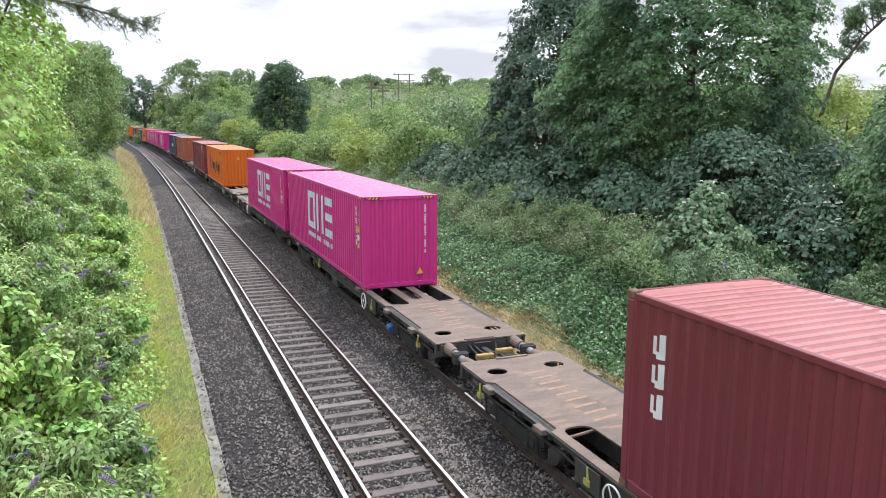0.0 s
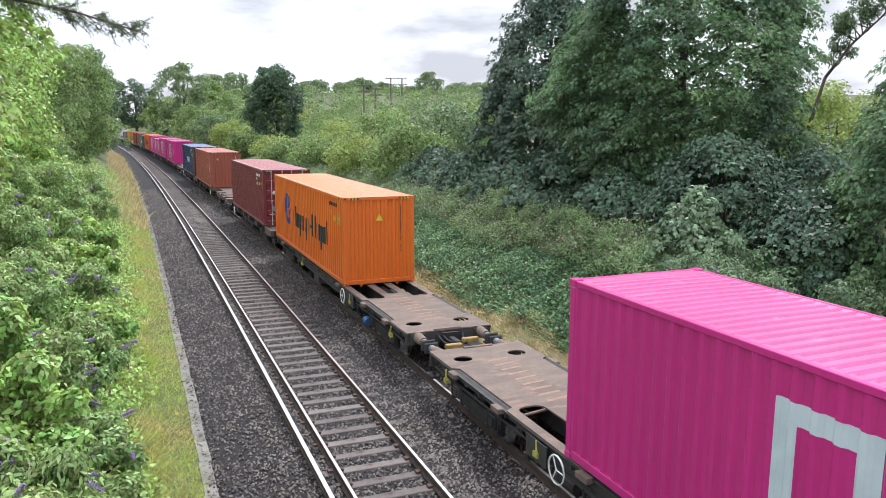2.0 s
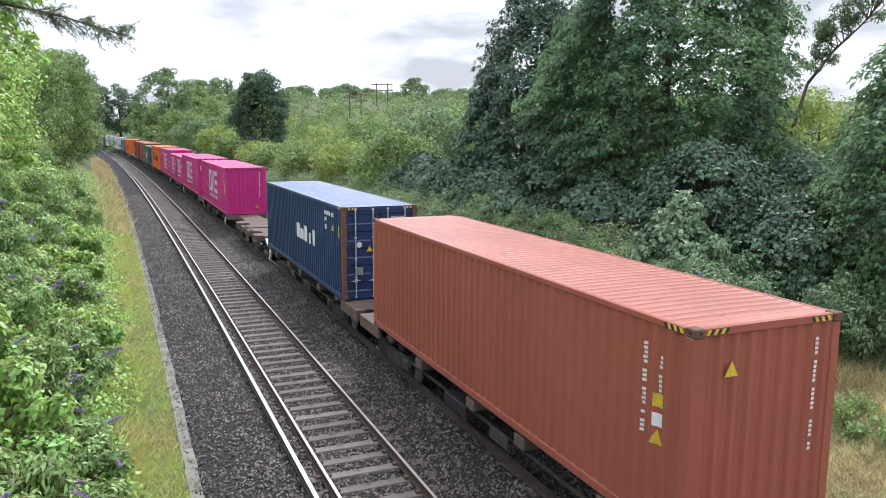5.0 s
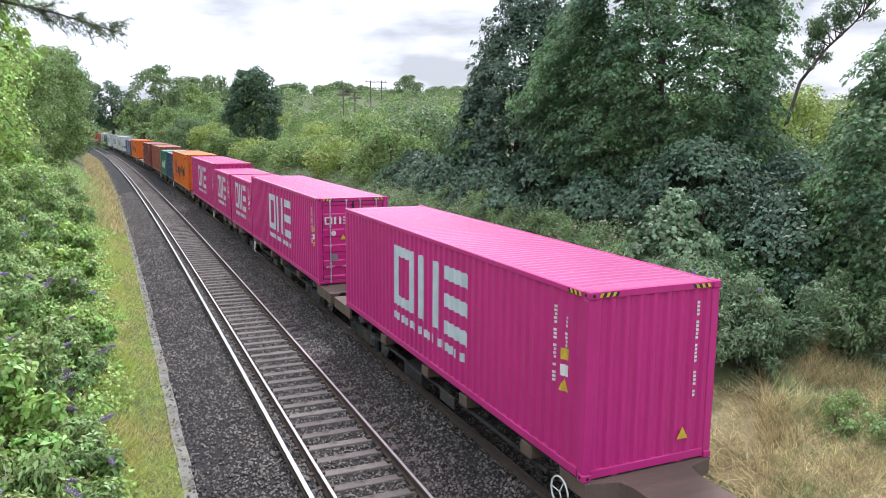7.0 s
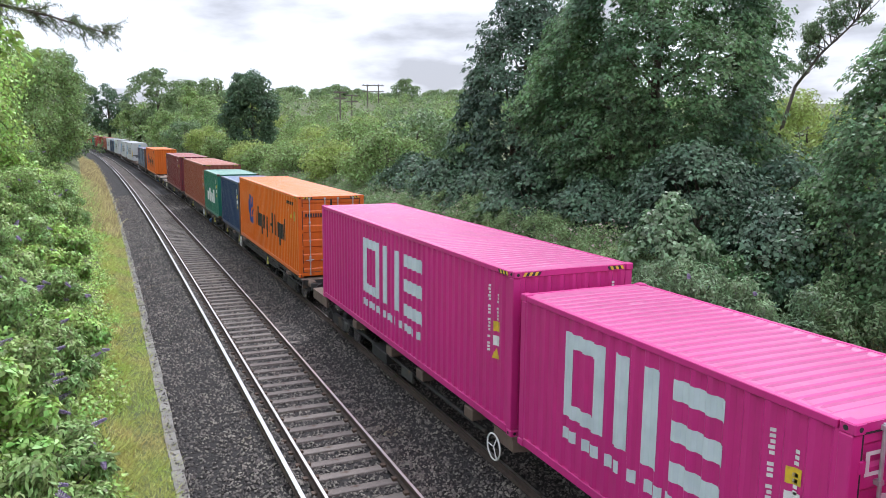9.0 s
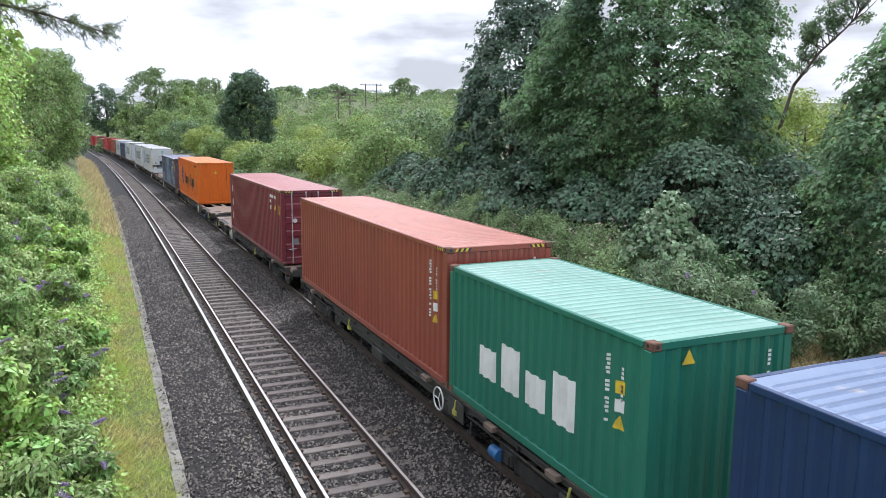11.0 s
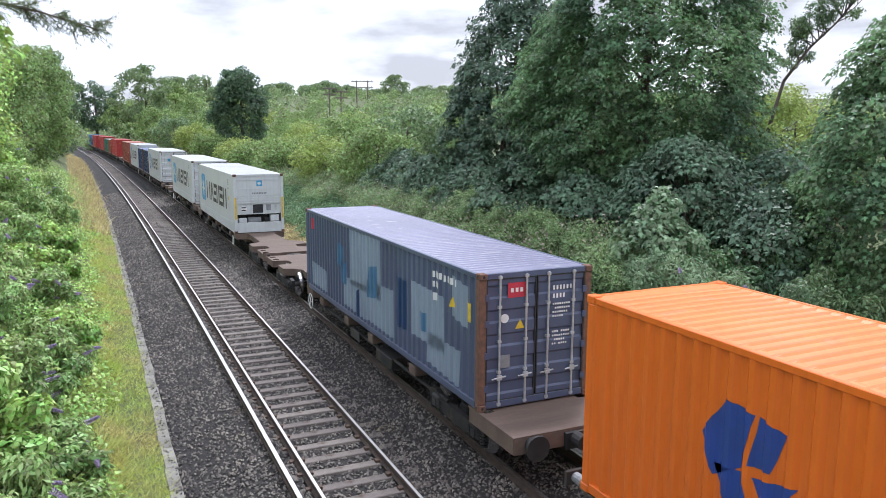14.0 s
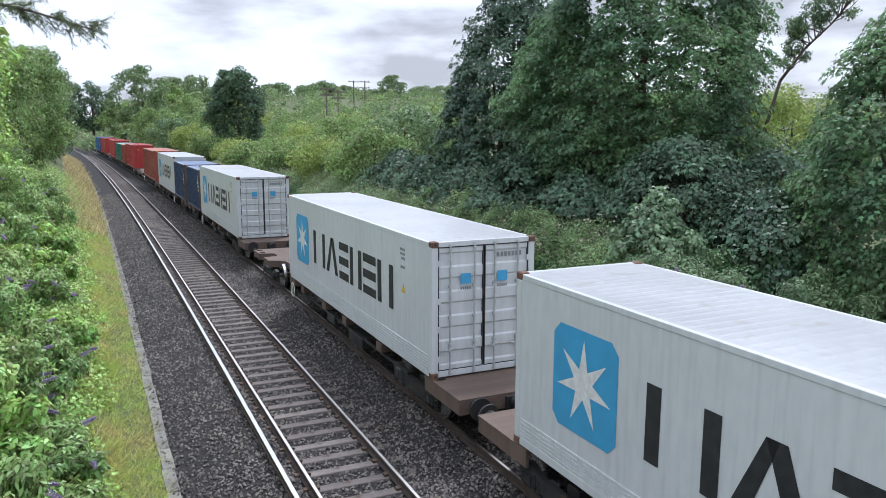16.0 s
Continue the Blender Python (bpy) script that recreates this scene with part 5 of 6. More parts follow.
def common_marks(T, prof, L, H, F, mat, front=True, tri_front=(0.62, 0.40), door=False, plain=False):
    if plain:
        bm = bmesh.new()
        for u in (2.02, 1.92, 1.82, 1.72, 1.48, 1.38, 1.28, 1.18, 0.98):
            decal(bm, rect(u, u + 0.07, H - 0.42, H - 0.29), prof, HW - 0.012, -L / 2)
        for u in (2.02, 1.92, 1.82):
            decal(bm, rect(u, u + 0.07, H - 0.62, H - 0.50), prof, HW - 0.012, -L / 2)
        part("number_bars", bm, mat, T)
        tri, plate_at, pale = (1.18, H - 0.86), (0.38, 0.56, H - 0.98, H - 0.62), (1.92, 2.06, H - 0.90, H - 0.74)
    else:
        column_bars(T, prof, L, 0.88, 1.22, H - 0.38, 0.06, mat, seed=3)
        column_bars(T, prof, L, 0.58, H - 1.05, H - 0.50, 0.06, mat, seed=4)
        tri, plate_at, pale = (0.62, 1.22), (0.54, 0.70, 1.72, 1.90), (0.54, 0.70, 1.46, 1.64)
    bm = bmesh.new()
    warning(bm, *tri, 0.2, True, prof, L)
    part("warning_triangle", bm, M_yellow, T)
    bm = bmesh.new()
    decal(bm, rect(*plate_at), prof, HW - 0.012, -L / 2)
    part("yellow_plate", bm, M_yellow, T)
    bm = bmesh.new()
    decal(bm, rect(*pale), prof, HW - 0.012, -L / 2)
    part("white_plate", bm, M_logo_white, T)
    if front and not door:
        front_bars(T, F, 0.78, 1.05, H - 0.30, 0.06, mat, seed=5)
        bm = bmesh.new()
        warning(bm, tri_front[0], tri_front[1], 0.2, False, None, L)
        part("warning_triangle", bm, M_yellow, T)
    if door:
        bm = bmesh.new()
        rng = random.Random(9)
        for r, (z, n) in enumerate(((H - 0.42, 7), (H - 0.58, 4), (1.88, 8), (1.80, 8), (1.72, 7), (1.64, 5), (1.34, 8), (1.26, 8), (1.18, 6), (1.10, 7))):
            for i in range(n):
                x = 0.36 + i * (0.075 if r < 2 else 0.05)
                if rng.random() < 0.9:
                    front_decal(bm, [(x, z), (x + (0.04 if r < 2 else 0.034), z), (x + (0.04 if r < 2 else 0.034), z + 0.085 if r < 2 else z + 0.035), (x, z + 0.085 if r < 2 else z + 0.035)], F + 0.03, 0.006)
        part("data_bars", bm, M_logo_white, T)
        bm = bmesh.new()
        front_decal(bm, [(-0.45, 1.50), (-0.25, 1.50), (-0.35, 1.68)], F + 0.03, 0.006)
        part("warning_triangle", bm, M_yellow, T)
        part("seal_disc", rod(bmesh.new(), (-0.68, F + 0.03, 1.72), (-0.68, F + 0.015, 1.72), 0.085, 16), M_logo_white, T)
        part("approval_plate", boxed(-0.78, -0.56, F + 0.015, F + 0.03, 0.78, 1.02), M_grey_panel, T)


def three_block_emblem(bm, put, u0, u1, z0, z1):
    """Hollow square, pair of uprights, stack of three bars, running from u0 back to u1 as seen from the side."""
    w = u1 - u0
    t = w * 0.072

    def r(a, b, c, d):
        put(bm, [(u0 + w * a, z0 + (z1 - z0) * c), (u0 + w * b, z0 + (z1 - z0) * c), (u0 + w * b, z0 + (z1 - z0) * d), (u0 + w * a, z0 + (z1 - z0) * d)])
    r(0.0, 0.07, 0, 1)
    r(0.235, 0.305, 0, 1)
    r(0.07, 0.235, 0, 0.17)
    r(0.07, 0.235, 0.83, 1)
    r(0.37, 0.46, 0, 1)
    r(0.57, 0.66, 0, 1)
    for a, b in ((0, 0.2), (0.4, 0.6), (0.8, 1.0)):
        r(0.73, 1.0, a, b)


def magenta_marks(door):
    def f(T, prof, L, H, F):
        ls = L > 7
        bm = bmesh.new()
        a, b = (8.12, 4.0) if ls else (4.75, 1.55)
        z0, z1 = 0.98, 2.42 if H > 2.7 else 2.28
        three_block_emblem(bm, lambda m, p: decal(m, p, prof, HW - 0.012, -L / 2), a, b, z0, z1)
        part("emblem", bm, M_logo_pale, T, "pale three-block emblem")
        rng = random.Random(3)
        u = a
        while u > b + 0.15:
            w = rng.uniform(0.10, 0.18)
            bm = bmesh.new()
            decal(bm, rect(u - w, u, 0.62, 0.80), prof, HW - 0.012, -L / 2)
            part("caption_bar", bm, M_logo_pale, T)
            u -= w + rng.choice((0.06, 0.06, 0.06, 0.2))
        common_marks(T, prof, L, H, F, M_logo_white, door=door)
        if door:
            bm = bmesh.new()
            three_block_emblem(bm, lambda m, p: front_decal(m, p, F + 0.028, 0.006), -0.98, -0.12, 2.02, 2.27)
            part("door_emblem", bm, M_logo_white, T)
    return f


def orange_marks(door):
    def f(T, prof, L, H, F):
        bm = bmesh.new()
        for p in ([(9.95, 1.75), (9.6, 2.25), (9.2, 2.2), (9.35, 1.55), (9.75, 1.30)], [(9.75, 1.45), (9.35, 1.50), (9.1, 0.92), (9.5, 1.0)], [(9.15, 2.2), (8.8, 2.12), (8.95, 1.65), (9.25, 1.62)], [(9.2, 1.5), (8.62, 1.62), (8.8, 1.35), (9.1, 1.32)], [(9.1, 1.30), (8.75, 1.22), (8.9, 0.95), (9.15, 0.92)]):
            decal(bm, p, prof, HW - 0.012, -L / 2)
        part("emblem", bm, M_logo_blue, T, "deep blue angular emblem")
        bm = bmesh.new()
        x = 8.1
        for w, lo, hi, k in ((0.62, 1.02, 1.86, 2), (0.5, 1.02, 1.60, 2), (0.55, 0.72, 1.60, 2), (0.5, 1.02, 1.60, 2), (0.55, 0.72, 1.60, 2), (0.32, 1.30, 1.42, 1), (0.45, 1.02, 1.86, 1), (0.16, 1.02, 1.86, 1), (0.55, 1.02, 1.62, 2), (0.5, 0.72, 1.60, 2), (0.55, 1.02, 1.86, 2)):
            strokes = [rect(x - min(w, 0.3), x, lo, hi)] if k == 1 else [rect(x - w, x - w + 0.17, max(lo, 1.02), hi), rect(x - 0.17, x, lo, min(hi, 1.62))]
            for q in strokes:
                bm = bmesh.new()
                decal(bm, q, prof, HW - 0.012, -L / 2)
                part("name_block", bm, M_blackpaint, T, "black painted block")
            x -= w + 0.07
        bm = bmesh.new()
        for i in range(9):
            decal(bm, rect(1.85 - i * 0.14, 1.93 - i * 0.14, 2.50, 2.62), prof, HW - 0.012, -L / 2)
        part("number_bars", bm, M_blackpaint, T)
        bm = bmesh.new()
        warning(bm, 1.15, 2.02, 0.22, True, prof, L)
        if not door:
            warning(bm, 0.0, 2.10, 0.24, False, None, L)
        part("warning_triangle", bm, M_yellow, T)
        bm = bmesh.new()
        decal(bm, rect(0.50, 0.68, 1.95, 2.30), prof, HW - 0.012, -L / 2)
        part("yellow_plate", bm, M_lime, T)
        bm = bmesh.new()
        decal(bm, rect(1.52, 1.66, 2.22, 2.36), prof, HW - 0.012, -L / 2)
        part("white_plate", bm, M_logo_white, T)
        if not door:
            front_bars(T, F, 0.72, 1.1, H - 0.30, 0.04, M_blackpaint, seed=6)
        else:
            bm = bmesh.new()
            for i in range(9):
                front_decal(bm, [(-0.95 + i * 0.09, 2.15), (-0.89 + i * 0.09, 2.15), (-0.89 + i * 0.09, 2.28), (-0.95 + i * 0.09, 2.28)], F + 0.028, 0.006)
            part("door_name_bars", bm, M_blackpaint, T)
    return f


def plain_marks(mat=None, door=False, front=True, extra=None):
    def f(T, prof, L, H, F):
        common_marks(T, prof, L, H, F, mat or M_logo_white, front=front, door=door, tri_front=(-0.62, 2.25), plain=door)
        if extra:
            extra(T, prof, L, H, F)
    return f


def tall_column(zs, u, w=0.30, h=0.44):
    """Large white strokes one below another at the far end of a side."""
    def f(T, prof, L, H, F):
        bm = bmesh.new()
        for z in zs:
            decal(bm, rect(u, u + w * 0.32, z, z + h), prof, HW - 0.012, -L / 2)
            decal(bm, rect(u + w * 0.6, u + w, z + 0.03, z + h - 0.06), prof, HW - 0.012, -L / 2)
            decal(bm, rect(u + w * 0.32, u + w * 0.6, z, z + 0.1), prof, HW - 0.012, -L / 2)
        part("white_strokes", bm, M_logo_white, T, "white painted strokes in a column")
    return f


def pale_emblem(u0, u1, z0, z1, n):
    def f(T, prof, L, H, F):
        bm = bmesh.new()
        w = (u1 - u0) / n
        for i in range(n):
            a = u0 + i * w
            bm = bmesh.new()
            decal(bm, rect(a + 0.10 * w, a + 0.82 * w, z0, z1 - (0.3 * (z1 - z0) if i % 2 else 0.0)), prof, HW - 0.012, -L / 2)
            part("name_block", bm, M_logo_white, T, "white painted block")
    return f


def patched(T, prof, L, H, F):
    rng = random.Random(12)
    for mat, rects in ((M_patch_pale, ((10.0, 11.6, 0.25, 0.95), (6.3, 8.2, 0.3, 1.1), (5.3, 7.6, 0.95, 2.45), (4.4, 6.4, 0.3, 1.35), (0.9, 2.4, 0.25, 0.9), (1.5, 3.3, 0.7, 1.9), (0.5, 1.2, 1.5, 2.3))),
                       (M_patch_blue, ((8.3, 8.9, 1.25, 1.9), (8.0, 8.4, 0.9, 1.5), (5.6, 6.2, 0.95, 1.75), (2.4, 2.8, 0.9, 1.3))), (M_navy, ((6.9, 7.1, 0.25, 0.9), (3.6, 4.2, 0.6, 1.8)))):
        for u0, u1, z0, z1 in rects:
            bm = bmesh.new()
            j = [rng.uniform(-0.07, 0.07) for _ in range(4)]
            decal(bm, [(u0, z0 + j[0]), (u1, z0 + j[1]), (u1 + j[2], z1 + j[1]), (u0 + j[2], z1 + j[3])], prof, HW - 0.012, -L / 2, 0.003 + (0.003 if mat is not M_patch_pale else 0))
            part("repaint_patch", bm, mat, T, "uneven repainted patch")
    bm = bmesh.new()
    decal(bm, rect(11.35, 11.62, 2.0, 2.35), prof, HW - 0.012, -L / 2)
    front_decal(bm, [(-0.62, 2.10), (-0.22, 2.10), (-0.22, 2.38), (-0.62, 2.38)], F + 0.028, 0.006)
    part("red_plate", bm, M_logo_red, T)
    bm = bmesh.new()
    for i in range(3):
        front_decal(bm, [(-0.56 + i * 0.1, 2.2), (-0.5 + i * 0.1, 2.2), (-0.5 + i * 0.1, 2.28), (-0.56 + i * 0.1, 2.28)], F + 0.028, 0.009)
    part("plate_bars", bm, M_logo_white, T)


def white_marks(door):
    def f(T, prof, L, H, F):
        bm = bmesh.new()
        c = 0.16
        decal(bm, [(9.55 + c, 0.80), (11.08 - c, 0.80), (11.08, 0.80 + c), (11.08, 2.36 - c), (11.08 - c, 2.36), (9.55 + c, 2.36), (9.55, 2.36 - c), (9.55, 0.80 + c)], prof, HW - 0.012, -L / 2)
        part("emblem", bm, M_logo_cyan, T, "sky-blue rounded square emblem")
        star(T, lambda a, b: (10.32 - a, 1.58 + b), 0.66, 0, prof=prof, L=L)
        bm = bmesh.new()
        u = 8.98
        for w, kind in ((1.25, "m"), (1.15, "a"), (0.85, "e"), (0.95, "r"), (0.95, "s"), (1.05, "k")):
            t, lo, hi = 0.27, 1.02, 2.05
            if kind in "es":
                qs = [rect(u - w, u, c, c + 0.22) for c in (lo, lo + 0.41, hi - 0.22)]
            elif kind == "a":
                qs = [[(u - w * 0.42, hi), (u - w * 0.58, hi), (u - t, lo), (u, lo)], [(u - w * 0.42, hi), (u - w * 0.66, hi), (u - w, lo), (u - w + t, lo)]]
            else:
                qs = [rect(u - t, u, lo, hi), rect(u - w, u - w + t, lo, hi)]
            for q in qs:
                bm = bmesh.new()
                decal(bm, q, prof, HW - 0.012, -L / 2)
                part("name_block", bm, M_blackpaint, T, "black painted block")
            u -= w + 0.12
        bm = bmesh.new()
        warning(bm, 1.55, 1.55, 0.22, True, prof, L)
        part("warning_triangle", bm, M_yellow, T)
        column_bars(T, prof, L, 1.45, 2.05, 2.55, 0.3, M_grey_panel, 0.1, 0.04, seed=8)
        bm = bmesh.new()
        for i in range(5):
            box(bm, -HW - 0.004, -HW + 0.02, -L / 2 + 0.2, L / 2 - 0.2, 0.19 + i * 0.065, 0.225 + i * 0.065)
        part("lower_ribs", bm, M_white, T)
        if door:
            bm = bmesh.new()
            for x in (-0.55, 0.32):
                front_decal(bm, [(x, 1.98), (x + 0.24, 1.98), (x + 0.24, 2.2), (x, 2.2)], F + 0.028, 0.006)
            part("door_emblem", bm, M_logo_cyan, T)
            bm = bmesh.new()
            for x in (-0.55, 0.32):
                for i in range(5):
                    front_decal(bm, [(x + i * 0.05, 1.86), (x + i * 0.05 + 0.035, 1.86), (x + i * 0.05 + 0.035, 1.92), (x + i * 0.05, 1.92)], F + 0.028, 0.006)
            part("door_caption_bars", bm, M_grey_panel, T)
            common = bmesh.new()
            for i in range(7):
                front_decal(common, [(0.3 + i * 0.09, 2.5), (0.36 + i * 0.09, 2.5), (0.36 + i * 0.09, 2.6), (0.3 + i * 0.09, 2.6)], F + 0.028, 0.006)
            part("number_bars", common, M_grey_panel, T)
    return f


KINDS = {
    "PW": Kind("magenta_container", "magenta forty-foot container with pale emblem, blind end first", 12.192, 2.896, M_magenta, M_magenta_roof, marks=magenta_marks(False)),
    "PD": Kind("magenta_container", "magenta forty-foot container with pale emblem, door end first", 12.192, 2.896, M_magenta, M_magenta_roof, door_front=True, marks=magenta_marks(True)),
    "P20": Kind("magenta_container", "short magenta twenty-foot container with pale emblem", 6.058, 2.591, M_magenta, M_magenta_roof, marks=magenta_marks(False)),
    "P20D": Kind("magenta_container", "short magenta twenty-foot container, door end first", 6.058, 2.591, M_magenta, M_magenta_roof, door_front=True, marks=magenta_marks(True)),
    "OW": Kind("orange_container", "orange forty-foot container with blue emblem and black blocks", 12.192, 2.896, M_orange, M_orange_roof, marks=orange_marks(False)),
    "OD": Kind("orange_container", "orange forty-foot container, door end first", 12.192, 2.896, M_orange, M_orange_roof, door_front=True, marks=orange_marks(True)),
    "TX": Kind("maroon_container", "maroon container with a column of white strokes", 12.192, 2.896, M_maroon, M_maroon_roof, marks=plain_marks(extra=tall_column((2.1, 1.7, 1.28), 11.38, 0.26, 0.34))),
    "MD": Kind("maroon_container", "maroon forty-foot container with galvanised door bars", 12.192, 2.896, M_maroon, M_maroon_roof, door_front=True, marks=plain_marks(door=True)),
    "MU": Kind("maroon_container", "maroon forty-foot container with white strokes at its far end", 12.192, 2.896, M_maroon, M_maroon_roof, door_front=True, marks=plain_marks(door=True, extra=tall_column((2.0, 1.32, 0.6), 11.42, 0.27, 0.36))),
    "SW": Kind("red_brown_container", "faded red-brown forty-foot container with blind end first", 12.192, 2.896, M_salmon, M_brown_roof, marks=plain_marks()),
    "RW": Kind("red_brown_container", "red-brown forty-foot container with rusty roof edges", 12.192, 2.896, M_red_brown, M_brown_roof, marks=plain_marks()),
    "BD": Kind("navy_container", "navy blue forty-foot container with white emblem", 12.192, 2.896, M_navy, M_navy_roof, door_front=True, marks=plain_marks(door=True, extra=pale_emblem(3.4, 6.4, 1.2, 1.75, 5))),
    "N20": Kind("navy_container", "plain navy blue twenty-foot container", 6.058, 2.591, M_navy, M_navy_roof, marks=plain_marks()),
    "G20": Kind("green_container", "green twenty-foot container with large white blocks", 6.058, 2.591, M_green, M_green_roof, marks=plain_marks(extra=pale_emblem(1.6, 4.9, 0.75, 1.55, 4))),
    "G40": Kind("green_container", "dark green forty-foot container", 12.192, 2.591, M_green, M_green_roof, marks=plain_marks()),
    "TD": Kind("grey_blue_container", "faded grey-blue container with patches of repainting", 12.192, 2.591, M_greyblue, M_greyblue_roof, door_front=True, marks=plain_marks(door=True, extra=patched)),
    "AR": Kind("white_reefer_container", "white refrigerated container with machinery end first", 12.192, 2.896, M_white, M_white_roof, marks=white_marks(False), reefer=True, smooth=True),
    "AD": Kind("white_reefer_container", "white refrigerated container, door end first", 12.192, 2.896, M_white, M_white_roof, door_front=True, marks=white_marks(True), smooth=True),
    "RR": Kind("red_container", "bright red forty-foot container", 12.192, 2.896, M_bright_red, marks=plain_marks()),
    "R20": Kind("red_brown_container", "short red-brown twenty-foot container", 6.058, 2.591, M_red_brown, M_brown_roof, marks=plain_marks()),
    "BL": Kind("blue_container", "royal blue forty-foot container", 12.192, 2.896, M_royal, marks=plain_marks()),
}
# kind and the place of its front end along the train, metres from the origin at the start
LOAD = [("TX", -3.65), ("PW", 22.10), ("PD", 35.63), ("OW", 61.48), ("MD", 77.00), ("SW", 102.23), ("BD", 117.45), ("PW", 142.76), ("PD", 158.12), ("P20", 170.49), ("P20D", 177.13), ("PW", 183.47),
        ("OD", 198.92), ("N20", 211.35), ("G20", 218.80), ("RW", 225.02), ("MU", 240.34), ("OW", 266.48), ("TD", 281.94), ("AR", 307.65), ("AD", 323.24), ("AD", 345.16), ("N20", 357.75), ("N20", 364.95),
        ("AR", 371.40), ("RW", 386.90), ("RR", 412.60), ("R20", 428.0), ("G40", 434.3), ("RR", 449.6), ("RR", 474.7), ("BL", 490.3)]

# wagons: type, front and back coupling, whether the long free deck is at the front
WAGONS = [(1, -4.4, 15.3, False), (1, 15.3, 34.96, True), (1, 34.96, 54.66, False), (1, 54.66, 74.6, True), (2, 74.9, 95.7, False), (2, 95.7, 115.94, True), (2, 115.94, 136.2, False), (2, 136.2, 156.53, True),
          (2, 156.53, 176.83, False), (2, 176.83, 197.29, True), (1, 197.29, 218.1, False), (1, 218.1, 238.78, True), (1, 238.9, 259.4, False), (1, 259.4, 279.7, True), (2, 280.3, 300.9, False), (2, 300.9, 321.5, True),
          (2, 321.5, 342.3, False), (2, 343.3, 364.4, False), (2, 364.4, 385.2, True), (2, 385.3, 405.9, False), (2, 405.9, 426.4, True), (2, 426.4, 448.0, True), (2, 448.0, 468.3, False), (2, 468.3, 488.6, True), (2, 488.7, 509.0, False)]


def plate(outline, holes, z0, z1):
    """A thick plate with holes from loops of (x, y)."""
    bm = bmesh.new()
    es = []
    for loop in [outline] + holes:
        vs = [bm.verts.new((x, y, z1)) for x, y in loop]
        es += [bm.edges.new((vs[i], vs[(i + 1) % len(vs)])) for i in range(len(vs))]
    bmesh.ops.triangle_fill(bm, use_beauty=True, use_dissolve=False, edges=es)
    bmesh.ops.recalc_face_normals(bm, faces=bm.faces[:])
    if bm.faces[:] and bm.faces[:][0].normal.z < 0:
        bmesh.ops.reverse_faces(bm, faces=bm.faces[:])
    w = bmesh.ops.extrude_face_region(bm, geom=bm.faces[:])["geom"]
    bmesh.ops.translate(bm, verts=[g for g in w if isinstance(g, bmesh.types.BMVert)], vec=(0, 0, z0 - z1))
    bmesh.ops.recalc_face_normals(bm, faces=bm.faces[:])
    return bm


def oval(cx, cy, rx, ry, n=16):
    return [(cx + rx * math.cos(2 * math.pi * i / n), cy + ry * math.sin(2 * math.pi * i / n)) for i in range(n)]


def slot(x0, x1, y0, y1, r=0.12):
    out = []
    for cx, cy, a0 in ((x1 - r, y1 - r, 0), (x0 + r, y1 - r, 90), (x0 + r, y0 + r, 180), (x1 - r, y0 + r, 270)):
        for k in range(4):
            a = radians(a0 + 30 * k)
            out.append((cx + r * math.cos(a), cy + r * math.sin(a)))
    return out


def bogie(T, yc, name="bogie"):
    b = part(name, box(boxed(-0.9, 0.9, yc - 0.16, yc + 0.16, 0.42, 0.68, bevel=0.03), -0.35, 0.35, yc - 0.3, yc + 0.3, 0.55, 0.8), M_black, T)
    for s in (-1, 1):
        x = s * 1.03
        bm = bmesh.new()
        prof = [(-1.25, 0.50), (-1.25, 0.66), (-0.95, 0.72), (-0.55, 0.58), (0.55, 0.58), (0.95, 0.72), (1.25, 0.66), (1.25, 0.50), (0.85, 0.46), (0.5, 0.30), (-0.5, 0.30), (-0.85, 0.46)]
        v = [bm.verts.new((x - 0.06, yc + a, z)) for a, z in prof]
        bm.faces.new(v)
        w = bmesh.ops.extrude_face_region(bm, geom=bm.faces[:])["geom"]
        bmesh.ops.translate(bm, verts=[g for g in w if isinstance(g, bmesh.types.BMVert)], vec=(0.12, 0, 0))
        bmesh.ops.recalc_face_normals(bm, faces=bm.faces[:])
        part("side_frame", bm, M_black, b)
        for dy in (-0.9, 0.9):
            part("axle_box", box(boxed(x - 0.1, x + 0.1, yc + dy - 0.16, yc + dy + 0.16, 0.34, 0.62, bevel=0.03), x - 0.12, x + 0.12, yc + dy - 0.08, yc + dy + 0.08, 0.38, 0.54), M_frame_green if dy < 0 else M_black, b)
            for q in (-0.24, 0.24):
                bm = rod(bmesh.new(), (x, yc + dy + q, 0.25), (x, yc + dy + q, 0.54), 0.05, 6)
                for zz in range(5):
                    rod(bm, (x, yc + dy + q, 0.26 + zz * 0.055), (x, yc + dy + q, 0.295 + zz * 0.055), 0.085, 7)
                part("coil_spring", bm, M_black, b)
    for dy in (-0.9, 0.9):
        for s in (-1, 1):
            x = s * 0.735
            w = part("wheel", rod(rod(bmesh.new(), (x - 0.045, yc + dy, 0.46), (x + 0.045, yc + dy, 0.46), 0.445, 28), (x - s * 0.065, yc + dy, 0.46), (x - s * 0.03, yc + dy, 0.46), 0.475, 28), M_wheel, b)
            bm = bmesh.new()
            rod(bm, (x - 0.05 + s * 0.02, yc + dy, 0.46), (x + 0.05 + s * 0.02, yc + dy, 0.46), 0.458, 32)
            part("tread", bm, M_tread, w, "polished wheel tread")
        part("axle", rod(bmesh.new(), (-1.0, yc + dy, 0.46), (1.0, yc + dy, 0.46), 0.075, 10), M_wheel, b)


